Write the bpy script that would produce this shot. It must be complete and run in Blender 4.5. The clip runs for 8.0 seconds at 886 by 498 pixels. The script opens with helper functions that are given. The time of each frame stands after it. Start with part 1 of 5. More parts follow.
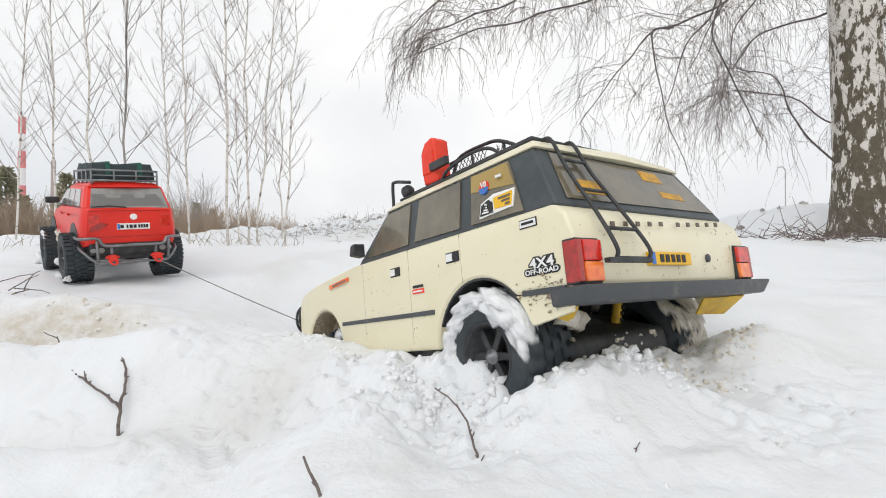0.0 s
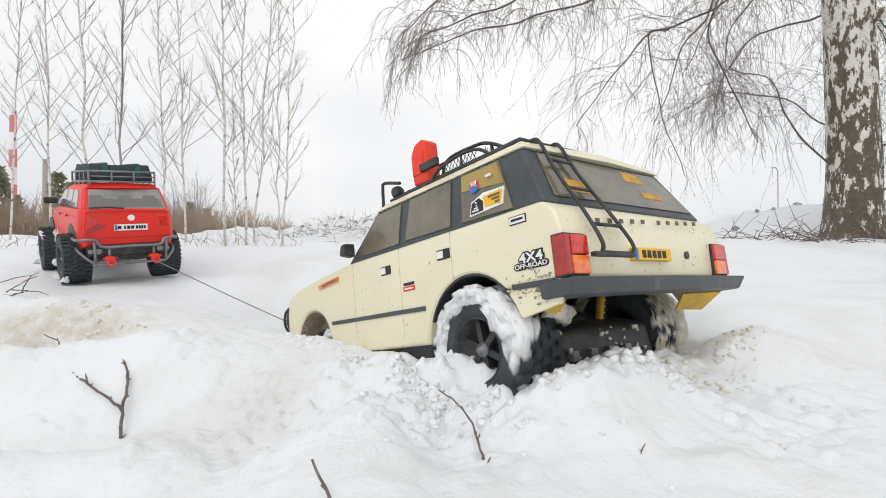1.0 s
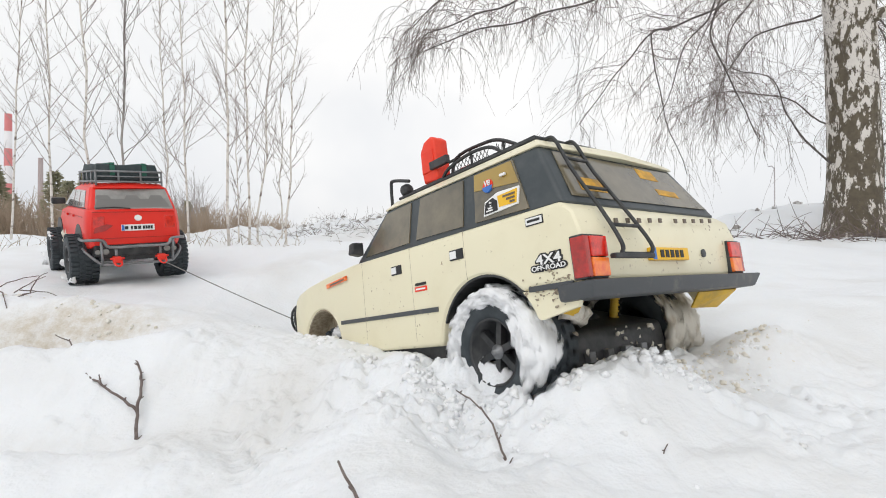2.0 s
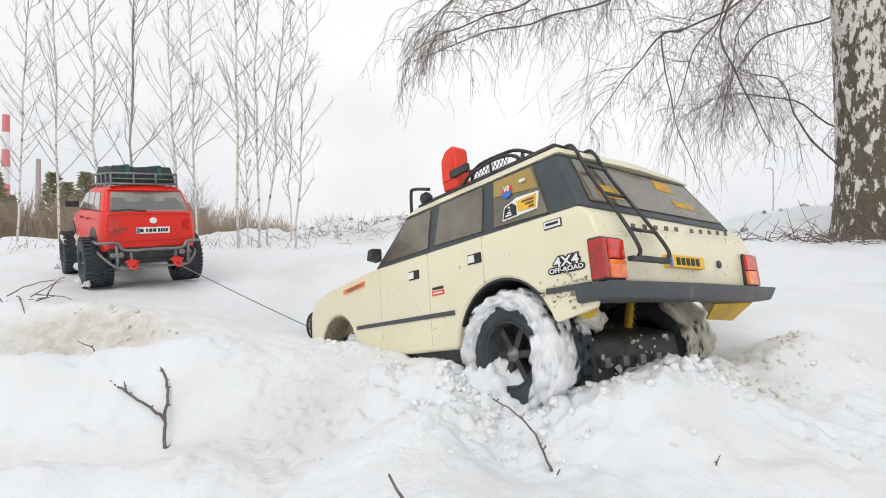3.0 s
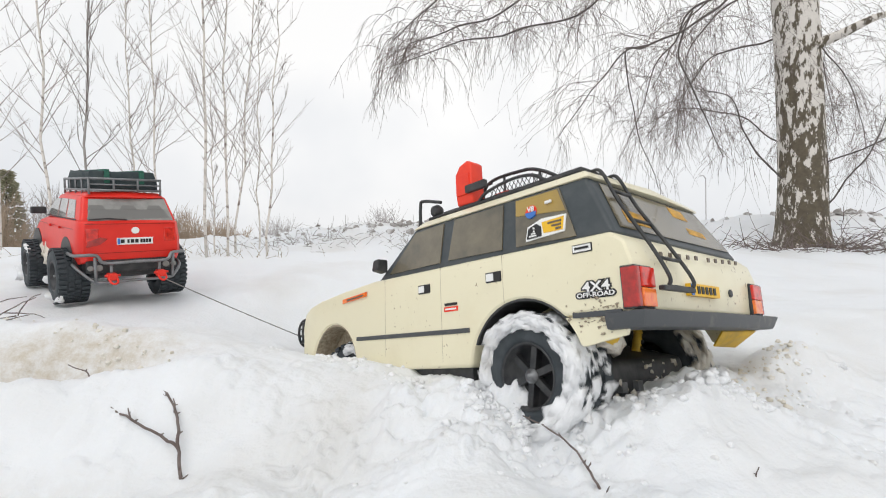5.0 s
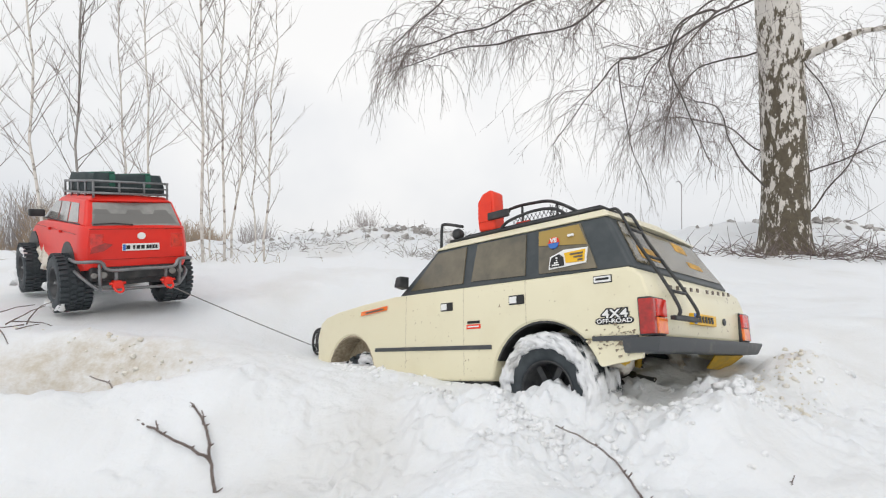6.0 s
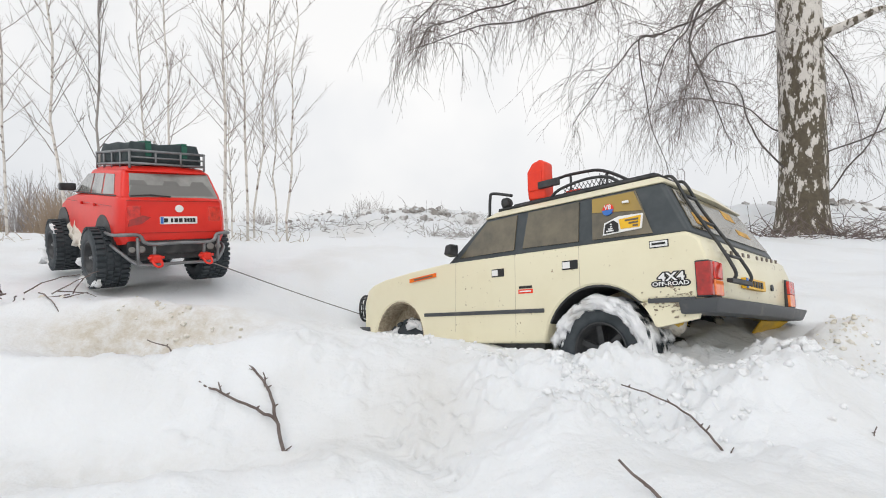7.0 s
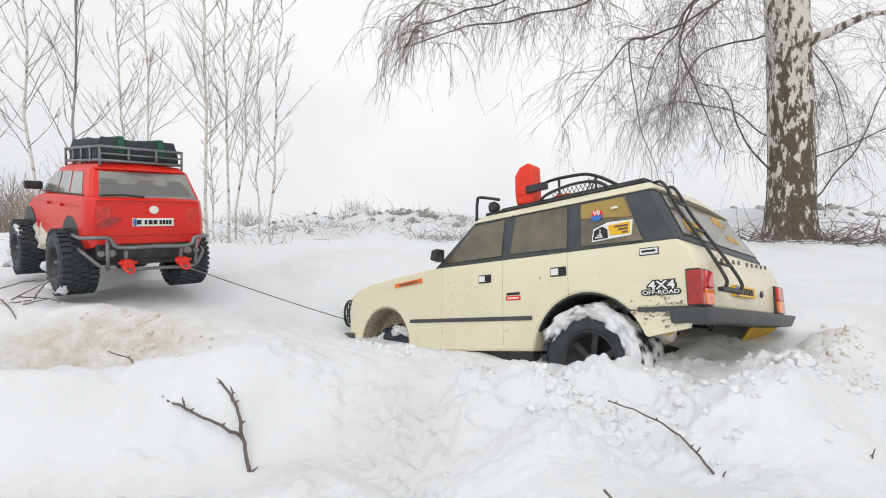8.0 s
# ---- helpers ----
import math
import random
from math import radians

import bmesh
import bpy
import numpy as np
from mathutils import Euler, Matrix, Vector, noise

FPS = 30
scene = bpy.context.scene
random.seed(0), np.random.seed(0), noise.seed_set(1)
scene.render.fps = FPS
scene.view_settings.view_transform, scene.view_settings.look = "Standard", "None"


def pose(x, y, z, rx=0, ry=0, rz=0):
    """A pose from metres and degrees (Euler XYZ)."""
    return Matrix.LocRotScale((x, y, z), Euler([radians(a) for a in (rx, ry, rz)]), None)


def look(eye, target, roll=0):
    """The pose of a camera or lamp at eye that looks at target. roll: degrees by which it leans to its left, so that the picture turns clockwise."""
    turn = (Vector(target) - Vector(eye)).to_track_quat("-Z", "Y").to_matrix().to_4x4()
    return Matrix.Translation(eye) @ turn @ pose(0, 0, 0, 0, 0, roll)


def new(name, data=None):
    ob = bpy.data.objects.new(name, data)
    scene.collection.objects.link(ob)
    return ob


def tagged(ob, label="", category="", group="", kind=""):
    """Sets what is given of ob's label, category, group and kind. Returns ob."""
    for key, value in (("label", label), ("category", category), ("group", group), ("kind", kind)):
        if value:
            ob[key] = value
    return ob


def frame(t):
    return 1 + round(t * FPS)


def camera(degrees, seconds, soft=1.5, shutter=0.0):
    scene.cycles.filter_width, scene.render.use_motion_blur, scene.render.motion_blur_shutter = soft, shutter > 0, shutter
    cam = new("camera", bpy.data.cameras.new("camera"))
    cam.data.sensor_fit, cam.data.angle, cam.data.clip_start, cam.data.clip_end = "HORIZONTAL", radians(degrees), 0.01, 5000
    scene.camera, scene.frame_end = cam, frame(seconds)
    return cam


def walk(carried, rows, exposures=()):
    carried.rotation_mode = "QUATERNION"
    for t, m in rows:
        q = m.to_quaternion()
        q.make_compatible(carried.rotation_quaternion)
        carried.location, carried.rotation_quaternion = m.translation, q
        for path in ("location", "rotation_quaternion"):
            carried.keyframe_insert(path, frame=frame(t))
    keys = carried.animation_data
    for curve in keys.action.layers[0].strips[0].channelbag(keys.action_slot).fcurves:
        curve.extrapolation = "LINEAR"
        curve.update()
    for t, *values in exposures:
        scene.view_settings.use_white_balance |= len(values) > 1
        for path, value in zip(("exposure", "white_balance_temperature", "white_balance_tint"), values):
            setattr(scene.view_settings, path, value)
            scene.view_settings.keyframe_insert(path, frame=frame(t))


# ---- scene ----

# ---- camera and its walk ----
def eye(x, y, z, pitch, yaw, roll):
    return pose(x, y, z, 90 + pitch, 0, yaw) @ pose(0, 0, 0, 0, 0, roll)


cam = camera(80.5, 8.0, 1.0, 0.4)
PATH = [
    (0.0, eye(0.0000, -0.0000, 0.2000, 0.498, 0.000, -0.02)),
    (0.5, eye(0.0030, -0.0009, 0.2005, 0.499, -0.260, 0.00)),
    (1.0, eye(-0.0074, -0.0013, 0.2020, 0.485, -0.591, 0.01)),
    (2.5, eye(-0.0339, -0.0002, 0.2045, 0.313, -0.912, -0.07)),
    (3.0, eye(-0.0514, 0.0064, 0.2066, 0.499, -1.056, -0.02)),
    (3.5, eye(-0.0620, 0.0087, 0.2070, 0.662, -2.185, 0.03)),
    (4.0, eye(-0.0806, 0.0115, 0.2058, 0.480, -3.578, 0.02)),
    (4.5, eye(-0.1018, 0.0123, 0.2099, 0.465, -5.644, 0.03)),
    (5.8, eye(-0.1453, 0.0077, 0.2283, 1.517, -8.435, 0.00)),
    (6.0, eye(-0.1595, 0.0123, 0.2260, 1.148, -9.019, 0.18)),
    (6.5, eye(-0.1975, 0.0141, 0.2093, 0.686, -8.693, -0.09)),
    (7.0, eye(-0.2078, 0.0240, 0.2018, 0.027, -8.873, -0.09)),
    (7.5, eye(-0.2038, 0.0411, 0.2075, 0.032, -9.897, 0.19)),
    (8.0, eye(-0.1960, 0.0441, 0.2073, 0.118, -9.935, 0.28)),
]
walk(cam, PATH, [(0.0, 0.0), (4.5, 0.0), (6.0, -0.05), (8.0, -0.05)])

# ---- overcast daylight ----
world = bpy.data.worlds.new("overcast_sky")
scene.world = world
world.use_nodes = True
wn, wl = world.node_tree.nodes, world.node_tree.links
sky = wn.new("ShaderNodeTexSky")
sky.sky_type, sky.sun_disc = "NISHITA", False
sky.sun_elevation, sky.sun_rotation = radians(38), radians(200)
sky.air_density, sky.dust_density = 1.0, 6.0
grey = wn.new("ShaderNodeHueSaturation")
grey.inputs["Saturation"].default_value = 0.12
cover = wn.new("ShaderNodeMixRGB")
cover.inputs["Fac"].default_value = 0.8
clouds = wn.new("ShaderNodeTexNoise")
clouds.inputs["Scale"].default_value, clouds.inputs["Detail"].default_value = 1.6, 5
ramp = wn.new("ShaderNodeValToRGB")
ramp.color_ramp.elements[0].position, ramp.color_ramp.elements[1].position = 0.36, 0.62
ramp.color_ramp.elements[0].color, ramp.color_ramp.elements[1].color = (8.6, 8.95, 9.5, 1), (11.8, 11.75, 11.7, 1)
coord = wn.new("ShaderNodeTexCoord")
wl.new(coord.outputs["Generated"], clouds.inputs["Vector"])
wl.new(clouds.outputs["Fac"], ramp.inputs["Fac"])
wl.new(sky.outputs["Color"], grey.inputs["Color"])
wl.new(grey.outputs["Color"], cover.inputs["Color1"])
wl.new(ramp.outputs["Color"], cover.inputs["Color2"])
back = wn["Background"]
back.inputs["Strength"].default_value = 0.1
wl.new(cover.outputs["Color"], back.inputs["Color"])
sun = new("sun", bpy.data.lights.new("sun", "SUN"))
sun.data.energy, sun.data.angle, sun.data.color = 0.5, radians(35), (1.0, 0.97, 0.93)
sun.matrix_world = look((0, 0, 5), (1.0, 1.6, 2.2))


# ---- materials ----
def material(name, colour, rough=0.6, metal=0.0, second=None, scale=30.0, low=0.4, high=0.65, bump=0.0, bump_scale=120.0,
             depth=0.001, stretch=(1, 1, 1), coat=0.0, emit=None, glass=0.0, alpha=1.0, per_piece=0.0):
    m = bpy.data.materials.new(name)
    m.use_nodes = True
    n, l = m.node_tree.nodes, m.node_tree.links
    p = n["Principled BSDF"]
    p.inputs["Base Color"].default_value = (*colour, 1)
    p.inputs["Roughness"].default_value, p.inputs["Metallic"].default_value = rough, metal
    p.inputs["Coat Weight"].default_value, p.inputs["Transmission Weight"].default_value = coat, glass
    p.inputs["Alpha"].default_value = alpha
    tc, mp = n.new("ShaderNodeTexCoord"), n.new("ShaderNodeMapping")
    mp.inputs["Scale"].default_value = stretch
    l.new(tc.outputs["Object"], mp.inputs["Vector"])
    if second:
        a, r, mix = n.new("ShaderNodeTexNoise"), n.new("ShaderNodeMapRange"), n.new("ShaderNodeMixRGB")
        a.inputs["Scale"].default_value, a.inputs["Detail"].default_value, a.inputs["Roughness"].default_value = scale, 8, 0.65
        r.inputs["From Min"].default_value, r.inputs["From Max"].default_value = low, high
        mix.inputs["Color1"].default_value, mix.inputs["Color2"].default_value = (*colour, 1), (*second, 1)
        l.new(mp.outputs["Vector"], a.inputs["Vector"])
        l.new(a.outputs["Fac"], r.inputs["Value"])
        l.new(r.outputs["Result"], mix.inputs["Fac"])
        l.new(mix.outputs["Color"], p.inputs["Base Color"])
    if bump:
        b, t = n.new("ShaderNodeBump"), n.new("ShaderNodeTexNoise")
        t.inputs["Scale"].default_value, t.inputs["Detail"].default_value = bump_scale, 8
        b.inputs["Strength"].default_value, b.inputs["Distance"].default_value = bump, depth
        l.new(mp.outputs["Vector"], t.inputs["Vector"])
        l.new(t.outputs["Fac"], b.inputs["Height"])
        l.new(b.outputs["Normal"], p.inputs["Normal"])
    return m


def snow_cover():
    """Snow with beige mixed in where the mesh says so, mostly as soil."""
    m = material("snow", (0.83, 0.845, 0.86), 0.55, bump=0.5, bump_scale=260, depth=0.0022)
    n, l = m.node_tree.nodes, m.node_tree.links
    p = n["Principled BSDF"]
    p.inputs["Subsurface Weight"].default_value, p.inputs["Subsurface Scale"].default_value = 0.15, 0.004
    p.inputs["Subsurface Radius"].default_value = (0.8, 0.9, 1.0)
    tc, big, small, at = n.new("ShaderNodeTexCoord"), n.new("ShaderNodeTexNoise"), n.new("ShaderNodeTexNoise"), n.new("ShaderNodeAttribute")
    at.attribute_name = "beige_mix"
    big.inputs["Scale"].default_value, big.inputs["Detail"].default_value = 6, 6
    small.inputs["Scale"].default_value, small.inputs["Detail"].default_value, small.inputs["Roughness"].default_value = 70, 8, 0.75
    l.new(tc.outputs["Object"], big.inputs["Vector"])
    l.new(tc.outputs["Object"], small.inputs["Vector"])
    r1, m1 = n.new("ShaderNodeMapRange"), n.new("ShaderNodeMixRGB")
    r1.inputs["From Min"].default_value, r1.inputs["From Max"].default_value = 0.5, 0.8
    m1.inputs["Color1"].default_value, m1.inputs["Color2"].default_value = (0.785, 0.80, 0.815, 1), (0.68, 0.675, 0.66, 1)
    l.new(big.outputs["Fac"], r1.inputs["Value"])
    l.new(r1.outputs["Result"], m1.inputs["Fac"])
    mul, r2, m2 = n.new("ShaderNodeMath"), n.new("ShaderNodeMapRange"), n.new("ShaderNodeMixRGB")
    mul.operation = "MULTIPLY"
    r2.inputs["From Min"].default_value, r2.inputs["From Max"].default_value = 0.25, 0.75
    l.new(small.outputs["Fac"], r2.inputs["Value"])
    l.new(r2.outputs["Result"], mul.inputs[0])
    l.new(at.outputs["Fac"], mul.inputs[1])
    m2.inputs["Color2"].default_value = (0.46, 0.38, 0.26, 1)
    l.new(m1.outputs["Color"], m2.inputs["Color1"])
    l.new(mul.outputs["Value"], m2.inputs["Fac"])
    l.new(m2.outputs["Color"], p.inputs["Base Color"])
    return m


SNOW = snow_cover()
CLUMP = material("clumped_snow", (0.88, 0.89, 0.9), 0.6, second=(0.70, 0.68, 0.64), scale=30, low=0.5, high=0.75, bump=0.6, bump_scale=400, depth=0.003)
SOILED = material("soiled_snow", (0.76, 0.73, 0.66), 0.65, second=(0.60, 0.54, 0.43), scale=40, low=0.45, high=0.7, bump=0.6, bump_scale=320, depth=0.003)
STONE = material("grey_stone", (0.30, 0.28, 0.26), 0.85, second=(0.62, 0.61, 0.60), scale=30, low=0.45, high=0.6, bump=0.5, bump_scale=150)
DIRTY = material("dirty_snow", (0.72, 0.68, 0.6), 0.7, second=(0.42, 0.33, 0.22), scale=60, low=0.5, high=0.7, bump=0.6, bump_scale=300, depth=0.003)
def cream_paint():
    """Cream paint with small mud specks."""
    m = material("cream_paint", (0.80, 0.745, 0.54), 0.34, second=(0.74, 0.675, 0.47), scale=14, low=0.5, high=0.8, coat=0.2, bump=0.06, bump_scale=60)
    n, l = m.node_tree.nodes, m.node_tree.links
    p = n["Principled BSDF"]
    under = p.inputs["Base Color"].links[0].from_socket
    tc, spot, gate, r, g, mul, mix = (n.new(k) for k in ("ShaderNodeTexCoord", "ShaderNodeTexNoise", "ShaderNodeTexNoise", "ShaderNodeMapRange", "ShaderNodeMapRange", "ShaderNodeMath", "ShaderNodeMixRGB"))
    spot.inputs["Scale"].default_value, spot.inputs["Detail"].default_value = 210, 3
    gate.inputs["Scale"].default_value, gate.inputs["Detail"].default_value = 26, 4
    r.inputs["From Min"].default_value, r.inputs["From Max"].default_value = 0.66, 0.70
    g.inputs["From Min"].default_value, g.inputs["From Max"].default_value = 0.48, 0.62
    mul.operation = "MULTIPLY"
    for a, c in ((spot, r), (gate, g)):
        l.new(tc.outputs["Object"], a.inputs["Vector"])
        l.new(a.outputs["Fac"], c.inputs["Value"])
    l.new(r.outputs["Result"], mul.inputs[0])
    l.new(g.outputs["Result"], mul.inputs[1])
    l.new(under, mix.inputs["Color1"])
    mix.inputs["Color2"].default_value = (0.36, 0.28, 0.17, 1)
    l.new(mul.outputs["Value"], mix.inputs["Fac"])
    l.new(mix.outputs["Color"], p.inputs["Base Color"])
    return m


CREAM = cream_paint()
SPLASH = material("mud_splash", (0.42, 0.36, 0.26), 0.8, second=(0.25, 0.2, 0.14), scale=200, low=0.4, high=0.6)
PILLAR = material("dark_grey_plastic", (0.045, 0.055, 0.06), 0.45, second=(0.07, 0.08, 0.085), scale=40)
BLACK = material("black_plastic", (0.02, 0.022, 0.024), 0.5, second=(0.05, 0.05, 0.05), scale=90, bump=0.15, bump_scale=300)
BUMPER = material("worn_grey_plastic", (0.06, 0.065, 0.07), 0.5, second=(0.16, 0.15, 0.13), scale=50, low=0.55, high=0.8, bump=0.1)
SMOKE = material("smoked_window", (0.10, 0.088, 0.062), 0.22, second=(0.22, 0.185, 0.12), scale=16, low=0.35, high=0.7, coat=0.5, bump=0.05, bump_scale=25)
GOLD = material("amber_window", (0.38, 0.25, 0.05), 0.3, second=(0.24, 0.17, 0.06), scale=9, coat=0.5)
YELLOW = material("yellow_paint", (0.72, 0.45, 0.03), 0.45, second=(0.5, 0.32, 0.05), scale=60)
PLATE = material("yellow_plate", (0.85, 0.50, 0.02), 0.4, second=(0.78, 0.44, 0.02), scale=90)
BLUE = material("blue_sticker", (0.04, 0.16, 0.5), 0.4)
INK = material("black_ink", (0.015, 0.015, 0.015), 0.5)
WHITE = material("white_sticker", (0.82, 0.82, 0.8), 0.4)
BROWN_INK = material("bronze_lettering", (0.13, 0.10, 0.07), 0.4)
REDLENS = material("red_lens", (0.75, 0.03, 0.016), 0.15, second=(0.42, 0.015, 0.01), scale=180, coat=0.6)
ORANGELENS = material("amber_lens", (0.95, 0.25, 0.035), 0.15, second=(0.8, 0.12, 0.03), scale=120, coat=0.6)
DARKLENS = material("dark_red_lens", (0.46, 0.022, 0.016), 0.2, second=(0.25, 0.02, 0.015), scale=150, coat=0.5)
CAN = material("orange_red_plastic", (0.85, 0.045, 0.01), 0.42, second=(0.75, 0.03, 0.01), scale=50)
RUBBER = material("tyre_rubber", (0.028, 0.036, 0.042), 0.7, second=(0.055, 0.065, 0.072), scale=70, bump=0.3, bump_scale=500)
RIM = material("dark_rim", (0.03, 0.032, 0.035), 0.4, 0.3, second=(0.06, 0.06, 0.06), scale=100)
STEEL = material("grey_steel", (0.26, 0.27, 0.28), 0.45, 0.6, second=(0.18, 0.18, 0.18), scale=60)
RED = material("red_paint", (0.78, 0.022, 0.010), 0.42, second=(0.68, 0.016, 0.008), scale=16, coat=0.08, bump=0.04, bump_scale=40)
REDHOOK = material("red_shackle", (0.75, 0.03, 0.015), 0.4)
CLEAR = material("pale_window", (0.30, 0.295, 0.275), 0.2, second=(0.16, 0.155, 0.145), scale=16, coat=0.6)
SEAT = material("grey_interior", (0.17, 0.165, 0.155), 0.35)
FABRIC = material("dark_green_canvas", (0.025, 0.04, 0.045), 0.75, second=(0.045, 0.06, 0.062), scale=60, bump=0.4, bump_scale=90, depth=0.003)
STRAP = material("green_strap", (0.02, 0.12, 0.08), 0.6)
ROPE = material("grey_cord", (0.2, 0.19, 0.18), 0.8)
TWIG = material("twig_bark", (0.12, 0.09, 0.08), 0.8, second=(0.20, 0.165, 0.15), scale=90, bump=0.4, bump_scale=300)
LIMB = material("dark_birch_limb", (0.085, 0.072, 0.066), 0.8, second=(0.16, 0.14, 0.13), scale=40)
SAPTWIG = material("sapling_twig", (0.24, 0.19, 0.17), 0.85, second=(0.42, 0.38, 0.36), scale=20)
SAPBARK = material("sapling_bark", (0.66, 0.62, 0.57), 0.8, second=(0.16, 0.12, 0.10), scale=70, low=0.53, high=0.63, stretch=(0.6, 0.6, 1.0))
SAPDARK = material("dark_sapling_bark", (0.26, 0.24, 0.22), 0.8, second=(0.4, 0.38, 0.36), scale=14, stretch=(1, 1, 2))
AMBER = material("amber_sticker", (0.72, 0.38, 0.03), 0.5, second=(0.35, 0.2, 0.04), scale=160)
# Far needles: distance haze is put into this pale olive.
PINE = material("hazed_pine_needles", (0.29, 0.285, 0.19), 0.9, second=(0.40, 0.36, 0.26), scale=0.8)
BRUSH = material("winter_brush", (0.34, 0.26, 0.19), 0.9, second=(0.42, 0.34, 0.26), scale=0.6)
GREYBRUSH = material("grey_brush", (0.36, 0.33, 0.32), 0.9, second=(0.28, 0.25, 0.24), scale=0.6)
GRASS = material("dead_grass", (0.36, 0.28, 0.17), 0.9, second=(0.22, 0.17, 0.1), scale=20)
CONC = material("grey_concrete", (0.42, 0.40, 0.40), 0.9, second=(0.35, 0.33, 0.33), scale=0.2)
CHIMDARK = material("brown_brick", (0.36, 0.29, 0.28), 0.9, second=(0.42, 0.36, 0.35), scale=0.2)
CHIMRED = material("faded_red_band", (0.62, 0.20, 0.20), 0.9, second=(0.68, 0.27, 0.26), scale=0.2)
CHIMWHITE = material("white_band", (0.80, 0.78, 0.78), 0.9, second=(0.7, 0.68, 0.68), scale=0.2)


def birch_bark():
    m = material("birch_bark", (0.66, 0.62, 0.57), 0.8, bump=0.8, bump_scale=55, depth=0.010)
    n, l = m.node_tree.nodes, m.node_tree.links
    p = n["Principled BSDF"]
    tc, mp = n.new("ShaderNodeTexCoord"), n.new("ShaderNodeMapping")
    mp.inputs["Scale"].default_value = (1, 1, 0.42)
    l.new(tc.outputs["Object"], mp.inputs["Vector"])
    a, sep, rise = n.new("ShaderNodeTexNoise"), n.new("ShaderNodeSeparateXYZ"), n.new("ShaderNodeMapRange")
    a.inputs["Scale"].default_value, a.inputs["Detail"].default_value, a.inputs["Roughness"].default_value = 52, 8, 0.66
    l.new(mp.outputs["Vector"], a.inputs["Vector"])
    l.new(tc.outputs["Object"], sep.inputs["Vector"])
    # bark splits into dark plates towards the foot of an old birch
    rise.inputs["From Min"].default_value, rise.inputs["From Max"].default_value = 0.0, 0.95
    rise.inputs["To Min"].default_value, rise.inputs["To Max"].default_value = 0.110, -0.05
    l.new(sep.outputs["Z"], rise.inputs["Value"])
    add, r = n.new("ShaderNodeMath"), n.new("ShaderNodeMapRange")
    l.new(a.outputs["Fac"], add.inputs[0])
    l.new(rise.outputs["Result"], add.inputs[1])
    r.inputs["From Min"].default_value, r.inputs["From Max"].default_value = 0.50, 0.545
    l.new(add.outputs["Value"], r.inputs["Value"])
    fine, dark, mix = n.new("ShaderNodeTexNoise"), n.new("ShaderNodeMixRGB"), n.new("ShaderNodeMixRGB")
    fine.inputs["Scale"].default_value, fine.inputs["Detail"].default_value = 60, 6
    l.new(tc.outputs["Object"], fine.inputs["Vector"])
    dark.inputs["Color1"].default_value, dark.inputs["Color2"].default_value = (0.05, 0.04, 0.032, 1), (0.17, 0.14, 0.09, 1)
    l.new(fine.outputs["Fac"], dark.inputs["Fac"])
    mix.inputs["Color1"].default_value = (0.66, 0.62, 0.57, 1)
    l.new(r.outputs["Result"], mix.inputs["Fac"])
    l.new(dark.outputs["Color"], mix.inputs["Color2"])
    l.new(mix.outputs["Color"], p.inputs["Base Color"])
    return m


BARK = birch_bark()


# ---- mesh tools ----
def part(name, bm, mat, parent, label="", smooth=False):
    me = bpy.data.meshes.new(name)
    bmesh.ops.recalc_face_normals(bm, faces=bm.faces)
    bm.to_mesh(me)
    bm.free()
    return part_mesh(name, me, mat, parent, label, smooth)


def part_mesh(name, me, mat, parent, label="", smooth=False):
    for m in mat if isinstance(mat, (list, tuple)) else [mat]:
        me.materials.append(m)
    if smooth:
        me.shade_smooth()
    ob = new(name, me)
    ob.parent = parent
    return tagged(ob, label)


def thing(name, label, category, group="", m=None):
    ob = tagged(new(name), label, category, group)
    ob.empty_display_size = 0.05
    if m is not None:
        ob.matrix_basis = m
    return ob


def bevelled(bm, width, segments=2, angle=30):
    edges = [e for e in bm.edges if len(e.link_faces) == 2 and e.calc_face_angle(0) > radians(angle)]
    if edges:
        bmesh.ops.bevel(bm, geom=edges, offset=width, segments=segments, profile=0.6, affect="EDGES", clamp_overlap=True)
    return bm


def add_box(bm, x0, x1, y0, y1, z0, z1):
    bmesh.ops.create_cube(bm, size=1, matrix=Matrix.Translation(((x0 + x1) / 2, (y0 + y1) / 2, (z0 + z1) / 2)) @ Matrix.Diagonal((abs(x1 - x0), abs(y1 - y0), abs(z1 - z0), 1)))
    return bm


def box(x0, x1, y0, y1, z0, z1, bev=0.0, seg=2):
    bm = add_box(bmesh.new(), x0, x1, y0, y1, z0, z1)
    return bevelled(bm, bev, seg) if bev else bm


def hull(bottom, top):
    """A closed solid between two loops with equal counts."""
    bm = bmesh.new()
    a, b = [bm.verts.new(p) for p in bottom], [bm.verts.new(p) for p in top]
    bm.faces.new(a[::-1]), bm.faces.new(b)
    for i in range(len(a)):
        j = (i + 1) % len(a)
        bm.faces.new((a[i], a[j], b[j], b[i]))
    bmesh.ops.recalc_face_normals(bm, faces=bm.faces)
    return bm


def slab(corners, thick):
    """A flat piece with the given corners, thickened against its normal."""
    c = [Vector(p) for p in corners]
    n = (c[1] - c[0]).cross(c[2] - c[0]).normalized() * thick
    return hull([p - n for p in c], c)


def frames_along(pts):
    pts = [Vector(p) for p in pts]
    out, side = [], None
    for i, p in enumerate(pts):
        d = (pts[min(i + 1, len(pts) - 1)] - pts[max(i - 1, 0)]).normalized()
        if side is None:
            side = d.orthogonal().normalized()
        side = (side - d * side.dot(d)).normalized()
        out.append((p, side, d.cross(side)))
    return out


